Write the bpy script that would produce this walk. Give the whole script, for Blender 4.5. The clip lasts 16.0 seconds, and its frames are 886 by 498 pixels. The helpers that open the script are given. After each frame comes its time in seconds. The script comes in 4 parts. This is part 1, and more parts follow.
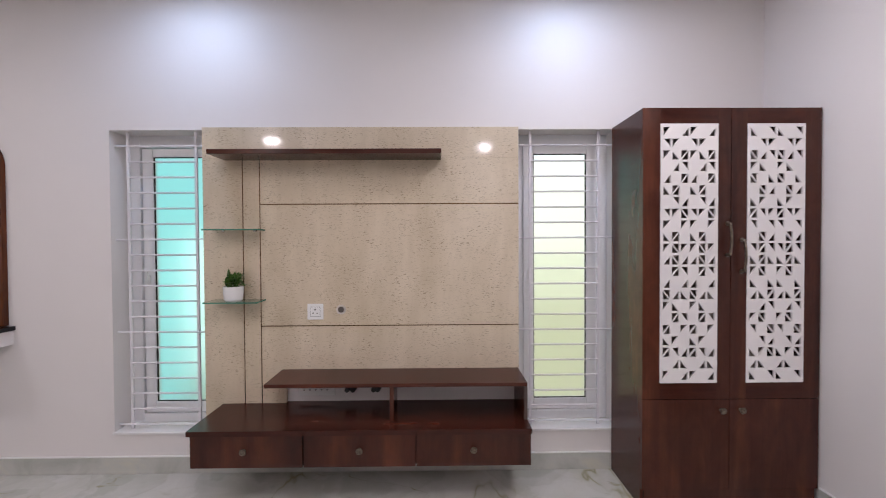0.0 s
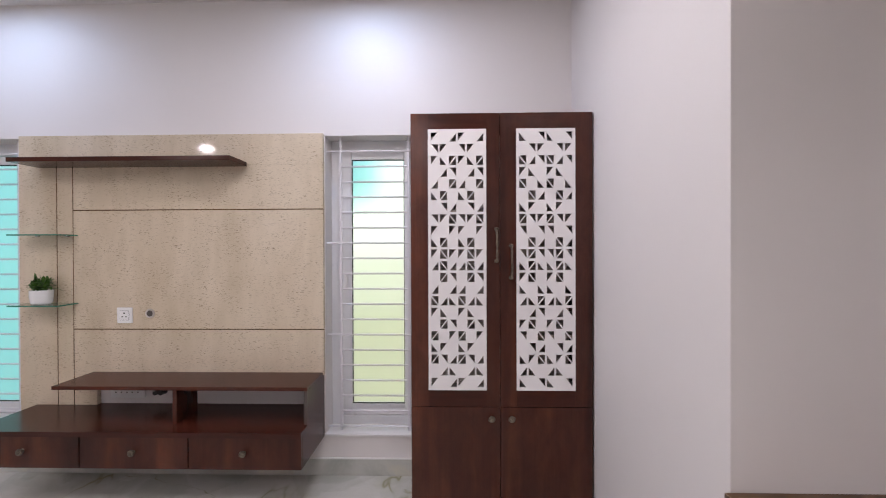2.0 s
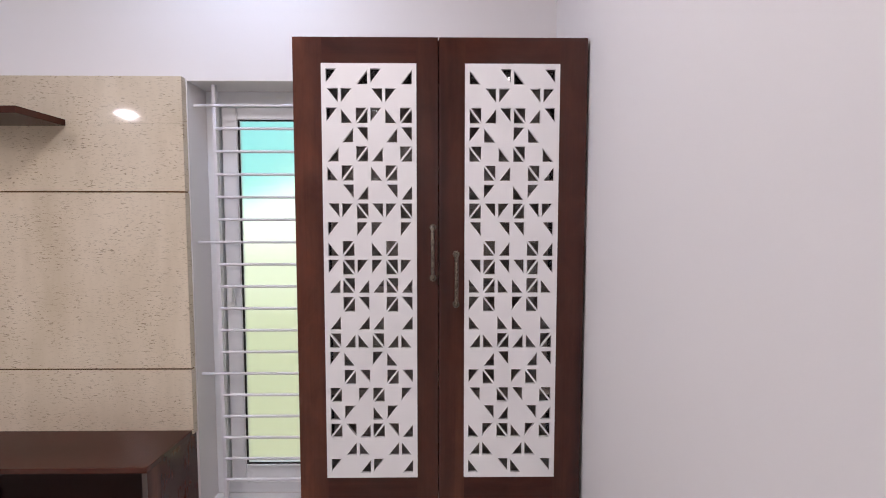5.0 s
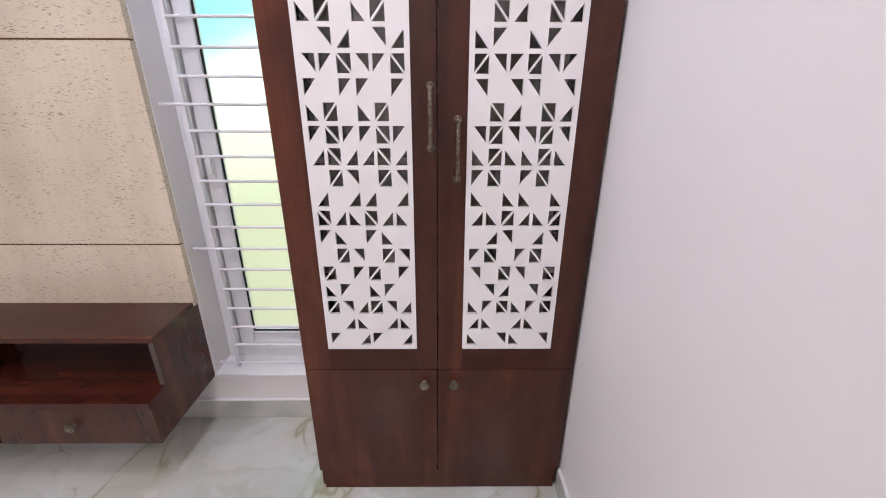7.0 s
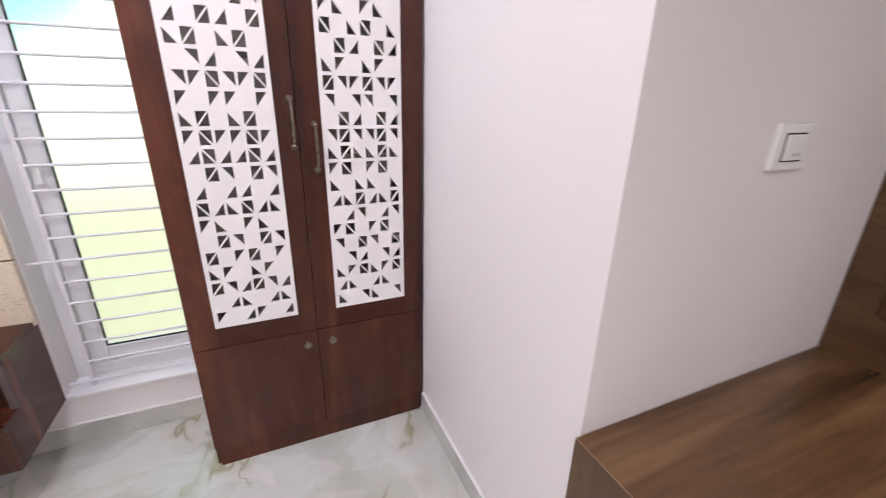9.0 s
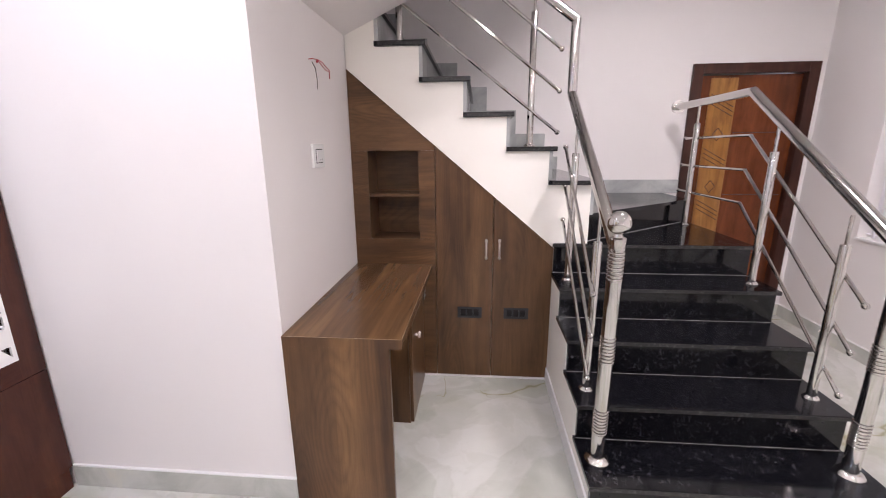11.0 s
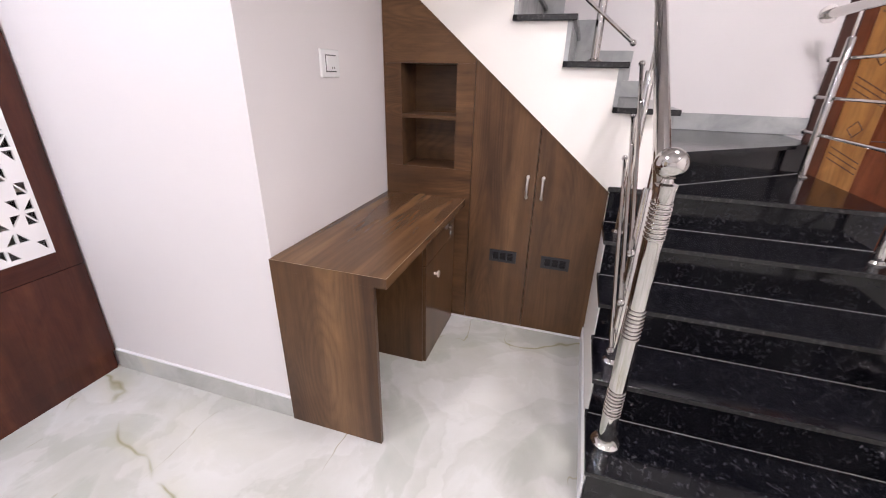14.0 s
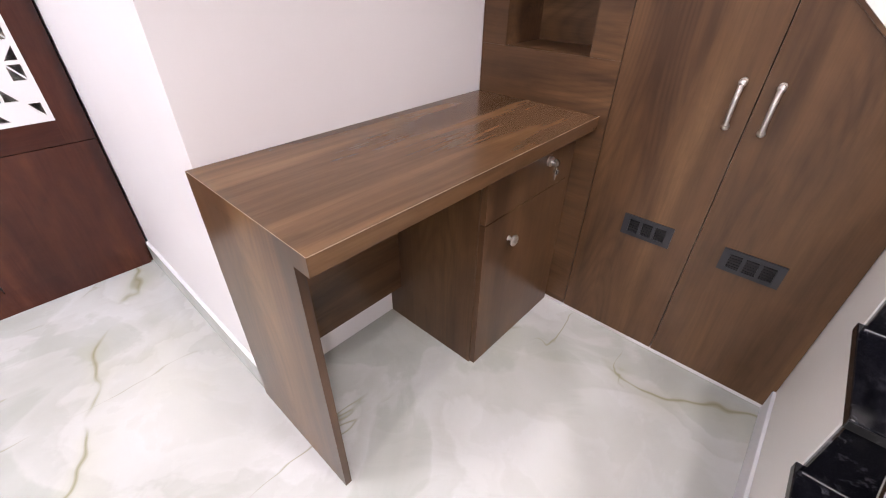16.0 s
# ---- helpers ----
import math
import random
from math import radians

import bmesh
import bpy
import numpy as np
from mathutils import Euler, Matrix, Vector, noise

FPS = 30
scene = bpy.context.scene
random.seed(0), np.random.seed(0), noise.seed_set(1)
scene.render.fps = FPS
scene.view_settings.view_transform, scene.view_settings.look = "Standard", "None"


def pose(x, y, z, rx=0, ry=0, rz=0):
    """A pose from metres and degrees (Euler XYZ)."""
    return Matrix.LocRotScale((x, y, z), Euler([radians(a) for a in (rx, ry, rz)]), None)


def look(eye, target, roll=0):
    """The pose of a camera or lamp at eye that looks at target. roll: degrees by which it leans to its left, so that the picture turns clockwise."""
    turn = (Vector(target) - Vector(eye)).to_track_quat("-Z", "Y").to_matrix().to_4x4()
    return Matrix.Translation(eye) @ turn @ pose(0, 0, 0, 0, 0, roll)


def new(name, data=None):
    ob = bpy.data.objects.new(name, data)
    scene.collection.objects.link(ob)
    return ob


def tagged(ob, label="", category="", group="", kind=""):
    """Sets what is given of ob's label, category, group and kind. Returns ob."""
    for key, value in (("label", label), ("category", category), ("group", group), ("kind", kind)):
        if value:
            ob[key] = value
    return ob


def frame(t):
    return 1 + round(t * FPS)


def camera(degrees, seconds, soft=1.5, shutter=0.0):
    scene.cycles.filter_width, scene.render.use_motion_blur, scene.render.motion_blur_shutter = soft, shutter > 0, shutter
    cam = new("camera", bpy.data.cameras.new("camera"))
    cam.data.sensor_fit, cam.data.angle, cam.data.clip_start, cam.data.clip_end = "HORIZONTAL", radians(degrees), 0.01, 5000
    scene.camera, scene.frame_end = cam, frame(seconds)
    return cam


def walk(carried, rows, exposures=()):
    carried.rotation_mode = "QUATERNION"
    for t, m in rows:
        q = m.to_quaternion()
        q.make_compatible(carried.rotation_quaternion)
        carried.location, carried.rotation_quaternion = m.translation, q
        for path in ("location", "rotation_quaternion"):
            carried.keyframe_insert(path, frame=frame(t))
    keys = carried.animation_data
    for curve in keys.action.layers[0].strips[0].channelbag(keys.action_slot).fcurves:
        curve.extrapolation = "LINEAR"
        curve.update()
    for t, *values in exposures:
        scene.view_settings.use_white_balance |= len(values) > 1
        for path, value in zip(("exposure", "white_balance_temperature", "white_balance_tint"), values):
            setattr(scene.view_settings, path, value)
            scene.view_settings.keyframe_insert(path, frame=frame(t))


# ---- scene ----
from mathutils.geometry import tessellate_polygon

cam = camera(94.6, 16.0, soft=1.0, shutter=0.22)
PATH = [
    (0, (-0.039, 0.074, 1.411), (-0.018, 2.073, 1.375), -0.3),
    (0.5, (0.306, 0.01, 1.424), (0.3, 2.01, 1.401), -0.3),
    (1, (0.606, 0.017, 1.399), (0.576, 2.017, 1.39), -0.2),
    (1.5, (0.91, 0.056, 1.377), (0.865, 2.055, 1.379), -0.2),
    (2, (1.236, 0.072, 1.408), (1.189, 2.071, 1.397), -0.2),
    (2.5, (1.399, 0.102, 1.409), (1.353, 2.102, 1.403), -0.2),
    (3, (1.415, 0.208, 1.423), (1.388, 2.208, 1.41), -0.1),
    (3.5, (1.41, 0.427, 1.446), (1.413, 2.427, 1.428), -0.1),
    (3.7, (1.42, 0.503, 1.452), (1.428, 2.503, 1.438), -0.0),
    (5.8, (1.491, 0.976, 1.522), (1.513, 2.949, 1.191), 0.0),
    (6, (1.491, 0.991, 1.516), (1.511, 2.949, 1.109), 0.0),
    (6.5, (1.493, 1.009, 1.498), (1.506, 2.921, 0.912), 0.1),
    (7, (1.487, 1.01, 1.49), (1.504, 2.872, 0.76), 0.2),
    (7.5, (1.485, 0.994, 1.494), (1.523, 2.828, 0.696), 0.2),
    (8, (1.481, 0.945, 1.498), (1.589, 2.771, 0.689), 0.3),
    (8.5, (1.467, 0.81, 1.488), (1.757, 2.638, 0.73), 0.5),
    (9, (1.342, 0.6, 1.51), (2.111, 2.311, 0.815), 1.2),
    (9.3, (1.283, 0.497, 1.506), (2.377, 2.04, 0.859), 0.8),
    (9.5, (1.21, 0.449, 1.489), (2.532, 1.823, 0.884), 0.9),
    (9.7, (1.118, 0.433, 1.512), (2.641, 1.582, 0.91), 1.2),
    (10, (0.967, 0.424, 1.488), (2.715, 1.225, 0.94), 1.2),
    (10.2, (0.877, 0.404, 1.452), (2.717, 1.004, 0.949), 0.6),
    (12.3, (0.349, 0.442, 1.479), (2.281, 0.429, 0.959), 0.5),
    (12.5, (0.353, 0.443, 1.486), (2.279, 0.45, 0.947), 0.5),
    (13, (0.421, 0.432, 1.468), (2.33, 0.533, 0.881), 0.7),
    (13.5, (0.612, 0.308, 1.438), (2.467, 0.613, 0.754), 0.8),
    (14, (0.853, 0.156, 1.392), (2.609, 0.701, 0.603), 1.3),
    (14.5, (1.122, 0.083, 1.349), (2.719, 0.869, 0.438), 1.4),
    (15, (1.406, 0.078, 1.277), (2.826, 1.057, 0.263), 1.3),
    (15.5, (1.627, 0.134, 1.203), (2.895, 1.23, 0.111), 1.0),
    (16, (1.71, 0.202, 1.127), (2.941, 1.299, -0.005), 1.0),
]
walk(cam, [(t, look(eye, target, roll)) for t, eye, target, roll in PATH],
     exposures=[(0.0, -0.12, 6420, 20), (3.7, 0.0, 6400, 20), (5.8, -0.03, 6400, 20), (7.0, 0.28, 6330, 20), (8.0, 0.46, 6330, 20), (9.0, 0.50, 6350, 20), (10.0, 0.82, 6390, 20), (12.5, 0.70, 6370, 20), (14.5, 1.02, 6290, 20), (16.0, 1.2, 6270, 20)])

# ---- the plan, in metres ----
NORTH, EAST, SOUTH, WEST = 2.58, 4.17, -2.22, -4.4
CEIL = 2.93
PART_X = 1.962          # face of the partition beside the tall cabinet
DESK_Y = 1.157          # wall over the desk
STAIR_X = 2.966         # face of the cupboard under the stairs
W1 = (-2.03, -1.42)     # window openings in the north wall
W2 = (0.45, 1.05)
WZ = (0.24, 2.095)

# ---- light ----
world = bpy.data.worlds.new("world")
scene.world = world
world.use_nodes = True
wn = world.node_tree
sky = wn.nodes.new("ShaderNodeTexSky")
sky.sky_type, sky.sun_disc = "NISHITA", False
sky.sun_elevation, sky.sun_rotation = radians(50), radians(270)
wn.nodes["Background"].inputs["Strength"].default_value = 0.1
wn.links.new(sky.outputs["Color"], wn.nodes["Background"].inputs["Color"])
sun = new("sun", bpy.data.lights.new("sun", "SUN"))
sun.data.energy, sun.data.angle, sun.data.color = 2.5, radians(0.5), (1, 0.95, 0.88)
sun.matrix_world = look((-7.5, 0, 9), (0, 0, 0))

COOL, NEUTRAL = (0.52, 0.72, 1.0), (1.0, 0.955, 0.93)
LAMPS = [  # x, y, watts, colour, radius
    (-1.45, 2.13, 6.0, COOL, 0.09), (0.72, 2.13, 5.6, COOL, 0.09),
    (-2.5, -1.1, 17, NEUTRAL, 0.09), (0.7, -1.5, 17, NEUTRAL, 0.09),
    # the lamps at (0.95, 1.4) and (-3.2, 1.0) are unseen fill, added for brightness
    (-0.45, 0.35, 18, NEUTRAL, 0.11), (0.95, 1.4, 14.5, NEUTRAL, 0.09),
    (-3.2, 1.0, 15, NEUTRAL, 0.09), (2.3, -0.5, 26, NEUTRAL, 0.17),
]
for lx, ly, watts, tint, rad in LAMPS:
    lamp = new("lamp", bpy.data.lights.new("lamp", "AREA"))
    lamp.data.shape, lamp.data.size = "DISK", rad * 2
    lamp.data.energy, lamp.data.color = watts, tint
    lamp.location = (lx, ly, CEIL - 0.02)


# ---- materials ----
def material(name, colour=(0.8, 0.8, 0.8), rough=0.5, metal=0.0):
    m = bpy.data.materials.new(name)
    m.use_nodes = True
    b = m.node_tree.nodes["Principled BSDF"]
    b.inputs["Base Color"].default_value = (*colour, 1)
    b.inputs["Roughness"].default_value = rough
    b.inputs["Metallic"].default_value = metal
    return m, m.node_tree, b


def node(nt, kind, **values):
    n = nt.nodes.new(kind)
    for key, value in values.items():
        n.inputs[key.replace("_", " ")].default_value = value
    return n


def coords(nt, scale, rot=(0, 0, 0)):
    tc = nt.nodes.new("ShaderNodeTexCoord")
    mp = nt.nodes.new("ShaderNodeMapping")
    mp.inputs["Scale"].default_value = scale
    mp.inputs["Rotation"].default_value = rot
    nt.links.new(tc.outputs["Object"], mp.inputs["Vector"])
    return mp.outputs["Vector"]


def noise_tex(nt, vector, scale, detail=4.0, rough=0.55, distort=0.0):
    n = node(nt, "ShaderNodeTexNoise", Scale=scale, Detail=detail, Roughness=rough, Distortion=distort)
    nt.links.new(vector, n.inputs["Vector"])
    return n.outputs["Fac"]


def nt_noise_colour(nt, vector, scale, detail):
    n = nt.nodes.new("ShaderNodeTexNoise")
    n.inputs["Scale"].default_value, n.inputs["Detail"].default_value = scale, detail
    nt.links.new(vector, n.inputs["Vector"])
    return n.outputs["Color"]


def ramp(nt, fac, stops):
    r = nt.nodes.new("ShaderNodeValToRGB")
    e = r.color_ramp.elements
    while len(e) < len(stops):
        e.new(0.5)
    for i, (p, c) in enumerate(stops):
        e[i].position = p
        e[i].color = (*c, 1) if len(c) == 3 else c
    nt.links.new(fac, r.inputs["Fac"])
    return r.outputs["Color"]


def mix(nt, fac, a, b, blend="MIX"):
    n = nt.nodes.new("ShaderNodeMix")
    n.data_type, n.blend_type = "RGBA", blend
    for value, slot in ((fac, 0), (a, 6), (b, 7)):
        if isinstance(value, (int, float)):
            n.inputs[slot].default_value = value
        elif isinstance(value, tuple):
            n.inputs[slot].default_value = (*value, 1)
        else:
            nt.links.new(value, n.inputs[slot])
    return n.outputs[2]


def bump(nt, b, height, strength, distance=0.002):
    n = node(nt, "ShaderNodeBump", Strength=strength, Distance=distance)
    nt.links.new(height, n.inputs["Height"])
    nt.links.new(n.outputs["Normal"], b.inputs["Normal"])


def rough_from(nt, b, fac, low, high):
    mr = node(nt, "ShaderNodeMapRange", To_Min=low, To_Max=high)
    nt.links.new(fac, mr.inputs["Value"])
    nt.links.new(mr.outputs["Result"], b.inputs["Roughness"])


def paint(name, colour, rough=0.6, vary=0.06, grain=0.12):
    m, nt, b = material(name, colour, rough)
    v = coords(nt, (1, 1, 1))
    soft, fine = noise_tex(nt, v, 1.3, 3), noise_tex(nt, v, 160, 3)
    dark = tuple(c * (1 - vary) for c in colour)
    nt.links.new(mix(nt, soft, dark, colour), b.inputs["Base Color"])
    bump(nt, b, fine, grain, 0.001)
    rough_from(nt, b, noise_tex(nt, v, 9), rough - 0.08, rough + 0.08)
    return m


def wood(name, axis, dark, mid, light, rough=0.35, band=7.0, shift=0.0, contrast=0.7, figure=0.5, blotch=0.4, gloss=0.3):
    """A board with its grain along the axis 0, 1 or 2: broad soft bands, thin streaks, pores and a few arched growth rings."""
    m, nt, b = material(name, mid, rough)
    b.inputs["Specular IOR Level"].default_value = gloss

    def along(factor):
        stretch = [1.0, 1.0, 1.0]
        stretch[axis] = factor
        tc = nt.nodes.new("ShaderNodeTexCoord")
        mp = nt.nodes.new("ShaderNodeMapping")
        mp.inputs["Scale"].default_value = stretch
        mp.inputs["Location"].default_value = (shift, shift * 0.7, shift * 1.3)
        nt.links.new(tc.outputs["Object"], mp.inputs["Vector"])
        return mp.outputs["Vector"]

    # the grain wanders a little from side to side
    sway = nt.nodes.new("ShaderNodeVectorMath")
    sway.operation = "MULTIPLY_ADD"
    sway.inputs[1].default_value = (0.07, 0.07, 0.07)
    nt.links.new(nt_noise_colour(nt, along(0.5), 2.4, 2), sway.inputs[0])
    nt.links.new(along(0.085), sway.inputs[2])
    v = sway.outputs[0]
    broad = noise_tex(nt, v, band, 2, 0.5, 0.3)
    streak = noise_tex(nt, v, band * 4.5, 4, 0.6, 0.4)
    pores = noise_tex(nt, along(0.015), band * 34, 2, 0.5)
    col = ramp(nt, broad, [(0.33, dark), (0.46, mid), (0.54, mid), (0.68, light)])
    col = mix(nt, contrast, col, ramp(nt, streak, [(0.32, (0.60, 0.57, 0.55)), (0.5, (1.0, 1.0, 1.0)), (0.70, (1.25, 1.22, 1.18))]), "MULTIPLY")
    # arched growth rings: contours of a smooth long hump, only here and there
    hump = noise_tex(nt, along(0.2), band * 0.75, 0.0, 0.5, 0.15)
    rings = nt.nodes.new("ShaderNodeMath")
    rings.operation = "MULTIPLY"
    rings.inputs[1].default_value = 26.0
    nt.links.new(hump, rings.inputs[0])
    fold = nt.nodes.new("ShaderNodeMath")
    fold.operation = "PINGPONG"
    fold.inputs[1].default_value = 0.5
    nt.links.new(rings.outputs[0], fold.inputs[0])
    where = ramp(nt, noise_tex(nt, along(0.3), 3.1, 1), [(0.50, (0, 0, 0)), (0.62, (figure, figure, figure))])
    col = mix(nt, where, col, mix(nt, 1.0, col, ramp(nt, fold.outputs[0], [(0.0, (0.72, 0.69, 0.66)), (0.2, (1.0, 1.0, 1.0)), (0.5, (1.28, 1.25, 1.2))]), "MULTIPLY"))
    spots = ramp(nt, noise_tex(nt, along(0.55), 11, 5, 0.62, 0.6), [(0.30, (0.62, 0.58, 0.55)), (0.5, (1.0, 1.0, 1.0)), (0.72, (1.5, 1.48, 1.42))])
    col = mix(nt, blotch, col, spots, "MULTIPLY")
    col = mix(nt, 0.35, col, ramp(nt, pores, [(0.32, (0.78, 0.76, 0.74)), (0.6, (1.04, 1.04, 1.03))]), "MULTIPLY")
    nt.links.new(col, b.inputs["Base Color"])
    rough_from(nt, b, broad, rough - 0.02, rough + 0.03)
    bump(nt, b, pores, 0.015, 0.0004)
    return m


WALL = paint("wall_paint", (0.78, 0.745, 0.735), 0.55)
CREAM = paint("stair_paint", (0.88, 0.85, 0.79), 0.5)
CEILING_PAINT = paint("ceiling_paint", (0.8, 0.78, 0.78), 0.7)
WHITE = paint("white_enamel", (0.8, 0.79, 0.79), 0.35, 0.03, 0.03)
LATTICE = paint("lattice_white", (0.82, 0.80, 0.80), 0.4, 0.03, 0.03)
GRILLE = paint("grille_white", (0.74, 0.72, 0.76), 0.4, 0.05, 0.05)
UPVC = paint("window_plastic", (0.78, 0.78, 0.8), 0.3, 0.03, 0.02)
PLASTIC = paint("switch_plastic", (0.85, 0.85, 0.84), 0.25, 0.02, 0.01)

MAHOGANY = wood("mahogany_upright", 2, (0.036, 0.0092, 0.0056), (0.062, 0.0165, 0.0095), (0.104, 0.0295, 0.0155), 0.24, 6, 0.0, 0.35, 0.12, 0.55, 0.36)
MAHOGANY_X = wood("mahogany_flat", 0, (0.030, 0.0072, 0.0048), (0.052, 0.0128, 0.0076), (0.088, 0.0230, 0.0125), 0.22, 6, 3.0, 0.4, 0.1, 0.55, 0.3)
MAHOGANY_IN = wood("mahogany_inside", 2, (0.26, 0.20, 0.17), (0.34, 0.27, 0.23), (0.42, 0.33, 0.28), 0.5, 7, 5.0)
WALNUT = wood("walnut_upright", 2, (0.062, 0.0315, 0.0160), (0.104, 0.0540, 0.0255), (0.170, 0.0920, 0.0420), 0.28, 6.5, 0.3, 0.5, 0.4, 0.3, 0.35)
WALNUT_X = wood("walnut_flat", 0, (0.062, 0.0320, 0.0160), (0.104, 0.0545, 0.0260), (0.165, 0.0900, 0.0415), 0.22, 8.5, 2.0, 0.55, 0.1, 0.2, 0.35)
WALNUT_Y = wood("walnut_across", 1, (0.058, 0.0300, 0.0155), (0.098, 0.0510, 0.0245), (0.150, 0.0800, 0.0375), 0.3, 8.0, 4.0, 0.6, 0.5, 0.3)
DOORWOOD = wood("door_wood", 2, (0.080, 0.021, 0.0075), (0.128, 0.034, 0.0115), (0.18, 0.051, 0.017), 0.22, 5, 1.0, 0.4, 0.2)
BANDWOOD = wood("door_band_wood", 2, (0.24, 0.10, 0.024), (0.32, 0.145, 0.038), (0.42, 0.20, 0.058), 0.3, 9, 7.0, 0.6, 0.3)
FRAMEWOOD = wood("door_frame_wood", 2, (0.035, 0.012, 0.008), (0.052, 0.018, 0.012), (0.075, 0.027, 0.017), 0.3, 6, 9.0, 0.4, 0.0)

EDGEBAND, _, _ = material("edge_band", (0.34, 0.24, 0.15), 0.5)
EDGEDARK, _, _ = material("dark_edge_band", (0.085, 0.062, 0.055), 0.4)
DARK, _, _ = material("dark_gap", (0.012, 0.010, 0.009), 0.8)
SLAT, _, _ = material("vent_slat", (0.006, 0.006, 0.007), 0.75)
BORE, _, _ = material("hole_inside", (0.09, 0.075, 0.065), 0.6)
BLACKPL, _nt, _b = material("vent_plastic", (0.020, 0.020, 0.024), 0.45)
BRONZE, nt, b = material("antique_bronze", (0.23, 0.19, 0.14), 0.35, 1.0)
nt.links.new(ramp(nt, noise_tex(nt, coords(nt, (1, 1, 1)), 180, 3), [(0.35, (0.09, 0.072, 0.055)), (0.65, (0.28, 0.235, 0.18))]), b.inputs["Base Color"])
GOLD, nt, b = material("gold_strip", (0.20, 0.115, 0.058), 0.15, 1.0)
bump(nt, b, noise_tex(nt, coords(nt, (1, 1, 1)), 60, 2), 0.05)
STEEL, nt, b = material("polished_steel", (0.60, 0.58, 0.56), 0.06, 1.0)
rough_from(nt, b, noise_tex(nt, coords(nt, (1, 1, 1)), 22, 3), 0.04, 0.12)
SATIN, nt, b = material("satin_nickel", (0.72, 0.68, 0.64), 0.28, 1.0)
rough_from(nt, b, noise_tex(nt, coords(nt, (1, 1, 1)), 60, 3), 0.3, 0.42)

# polished onyx floor with cloudy patches and thin gold-green veins
ONYX, nt, b = material("onyx_floor", (0.7, 0.72, 0.68), 0.12)
v = coords(nt, (1, 1, 1), (0, 0, 0.5))
cloud = noise_tex(nt, v, 1.6, 6, 0.5, 0.5)
patch = noise_tex(nt, v, 3.4, 6, 0.56, 0.7)
base = ramp(nt, cloud, [(0.28, (0.436, 0.44, 0.404)), (0.435, (0.492, 0.496, 0.464)), (0.455, (0.556, 0.556, 0.536)), (0.54, (0.516, 0.512, 0.484)), (0.555, (0.568, 0.564, 0.544)), (0.72, (0.596, 0.588, 0.564))])
base = mix(nt, 0.75, base, ramp(nt, patch, [(0.34, (0.90, 0.905, 0.87)), (0.475, (0.96, 0.96, 0.94)), (0.505, (1.02, 1.02, 1.015)), (0.60, (0.98, 0.98, 0.965)), (0.62, (1.02, 1.02, 1.01))]), "MULTIPLY")
shift = mix(nt, 0.16, v, nt_noise_colour(nt, v, 2.6, 4))
cell = nt.nodes.new("ShaderNodeTexVoronoi")
cell.feature = "F1"
cell.inputs["Scale"].default_value = 3.6
cell.inputs["Randomness"].default_value = 1.0
nt.links.new(shift, cell.inputs["Vector"])
base = mix(nt, 0.8, base, ramp(nt, cell.outputs["Distance"], [(0.05, (1.06, 1.06, 1.06)), (0.40, (1.0, 1.0, 0.985)), (0.75, (0.90, 0.90, 0.86))]), "MULTIPLY")
vein_a = noise_tex(nt, coords(nt, (1, 0.5, 1), (0, 0, 0.9)), 0.85, 5, 0.48, 0.25)
line_a = ramp(nt, vein_a, [(0.4955, (0, 0, 0)), (0.5, (0.85, 0.85, 0.85)), (0.5045, (0, 0, 0))])
vein_b = noise_tex(nt, coords(nt, (0.5, 1, 1), (0, 0, -0.4)), 1.3, 5, 0.5, 0.35)
line_b = ramp(nt, vein_b, [(0.496, (0, 0, 0)), (0.5, (0.8, 0.8, 0.8)), (0.504, (0, 0, 0))])
mask = ramp(nt, noise_tex(nt, v, 1.9, 3), [(0.46, (0, 0, 0)), (0.56, (1, 1, 1))])
mask_b = ramp(nt, noise_tex(nt, v, 2.6, 3), [(0.5, (0, 0, 0)), (0.6, (1, 1, 1))])
halo = ramp(nt, vein_a, [(0.455, (0, 0, 0)), (0.5, (0.42, 0.42, 0.42)), (0.52, (0, 0, 0))])
base = mix(nt, mix(nt, 1.0, halo, mask, "MULTIPLY"), base, (0.46, 0.45, 0.33))
base = mix(nt, mix(nt, 1.0, line_a, mask, "MULTIPLY"), base, (0.27, 0.25, 0.135))
base = mix(nt, mix(nt, 1.0, line_b, mask_b, "MULTIPLY"), base, (0.30, 0.28, 0.165))
nt.links.new(base, b.inputs["Base Color"])
rough_from(nt, b, patch, 0.06, 0.12)

SKIRT, nt, b = material("skirting_tile", (0.5, 0.5, 0.46), 0.2)
v = coords(nt, (1, 1, 1))
nt.links.new(ramp(nt, noise_tex(nt, v, 3.2, 6, 0.6, 0.8), [(0.3, (0.40, 0.41, 0.37)), (0.55, (0.53, 0.535, 0.50)), (0.7, (0.60, 0.58, 0.49))]), b.inputs["Base Color"])
STAIRSKIRT, nt, b = material("stair_skirting_tile", (0.36, 0.37, 0.37), 0.2)
v = coords(nt, (1, 1, 1))
nt.links.new(ramp(nt, noise_tex(nt, v, 4, 6, 0.6, 0.8), [(0.3, (0.28, 0.29, 0.29)), (0.65, (0.45, 0.46, 0.45))]), b.inputs["Base Color"])

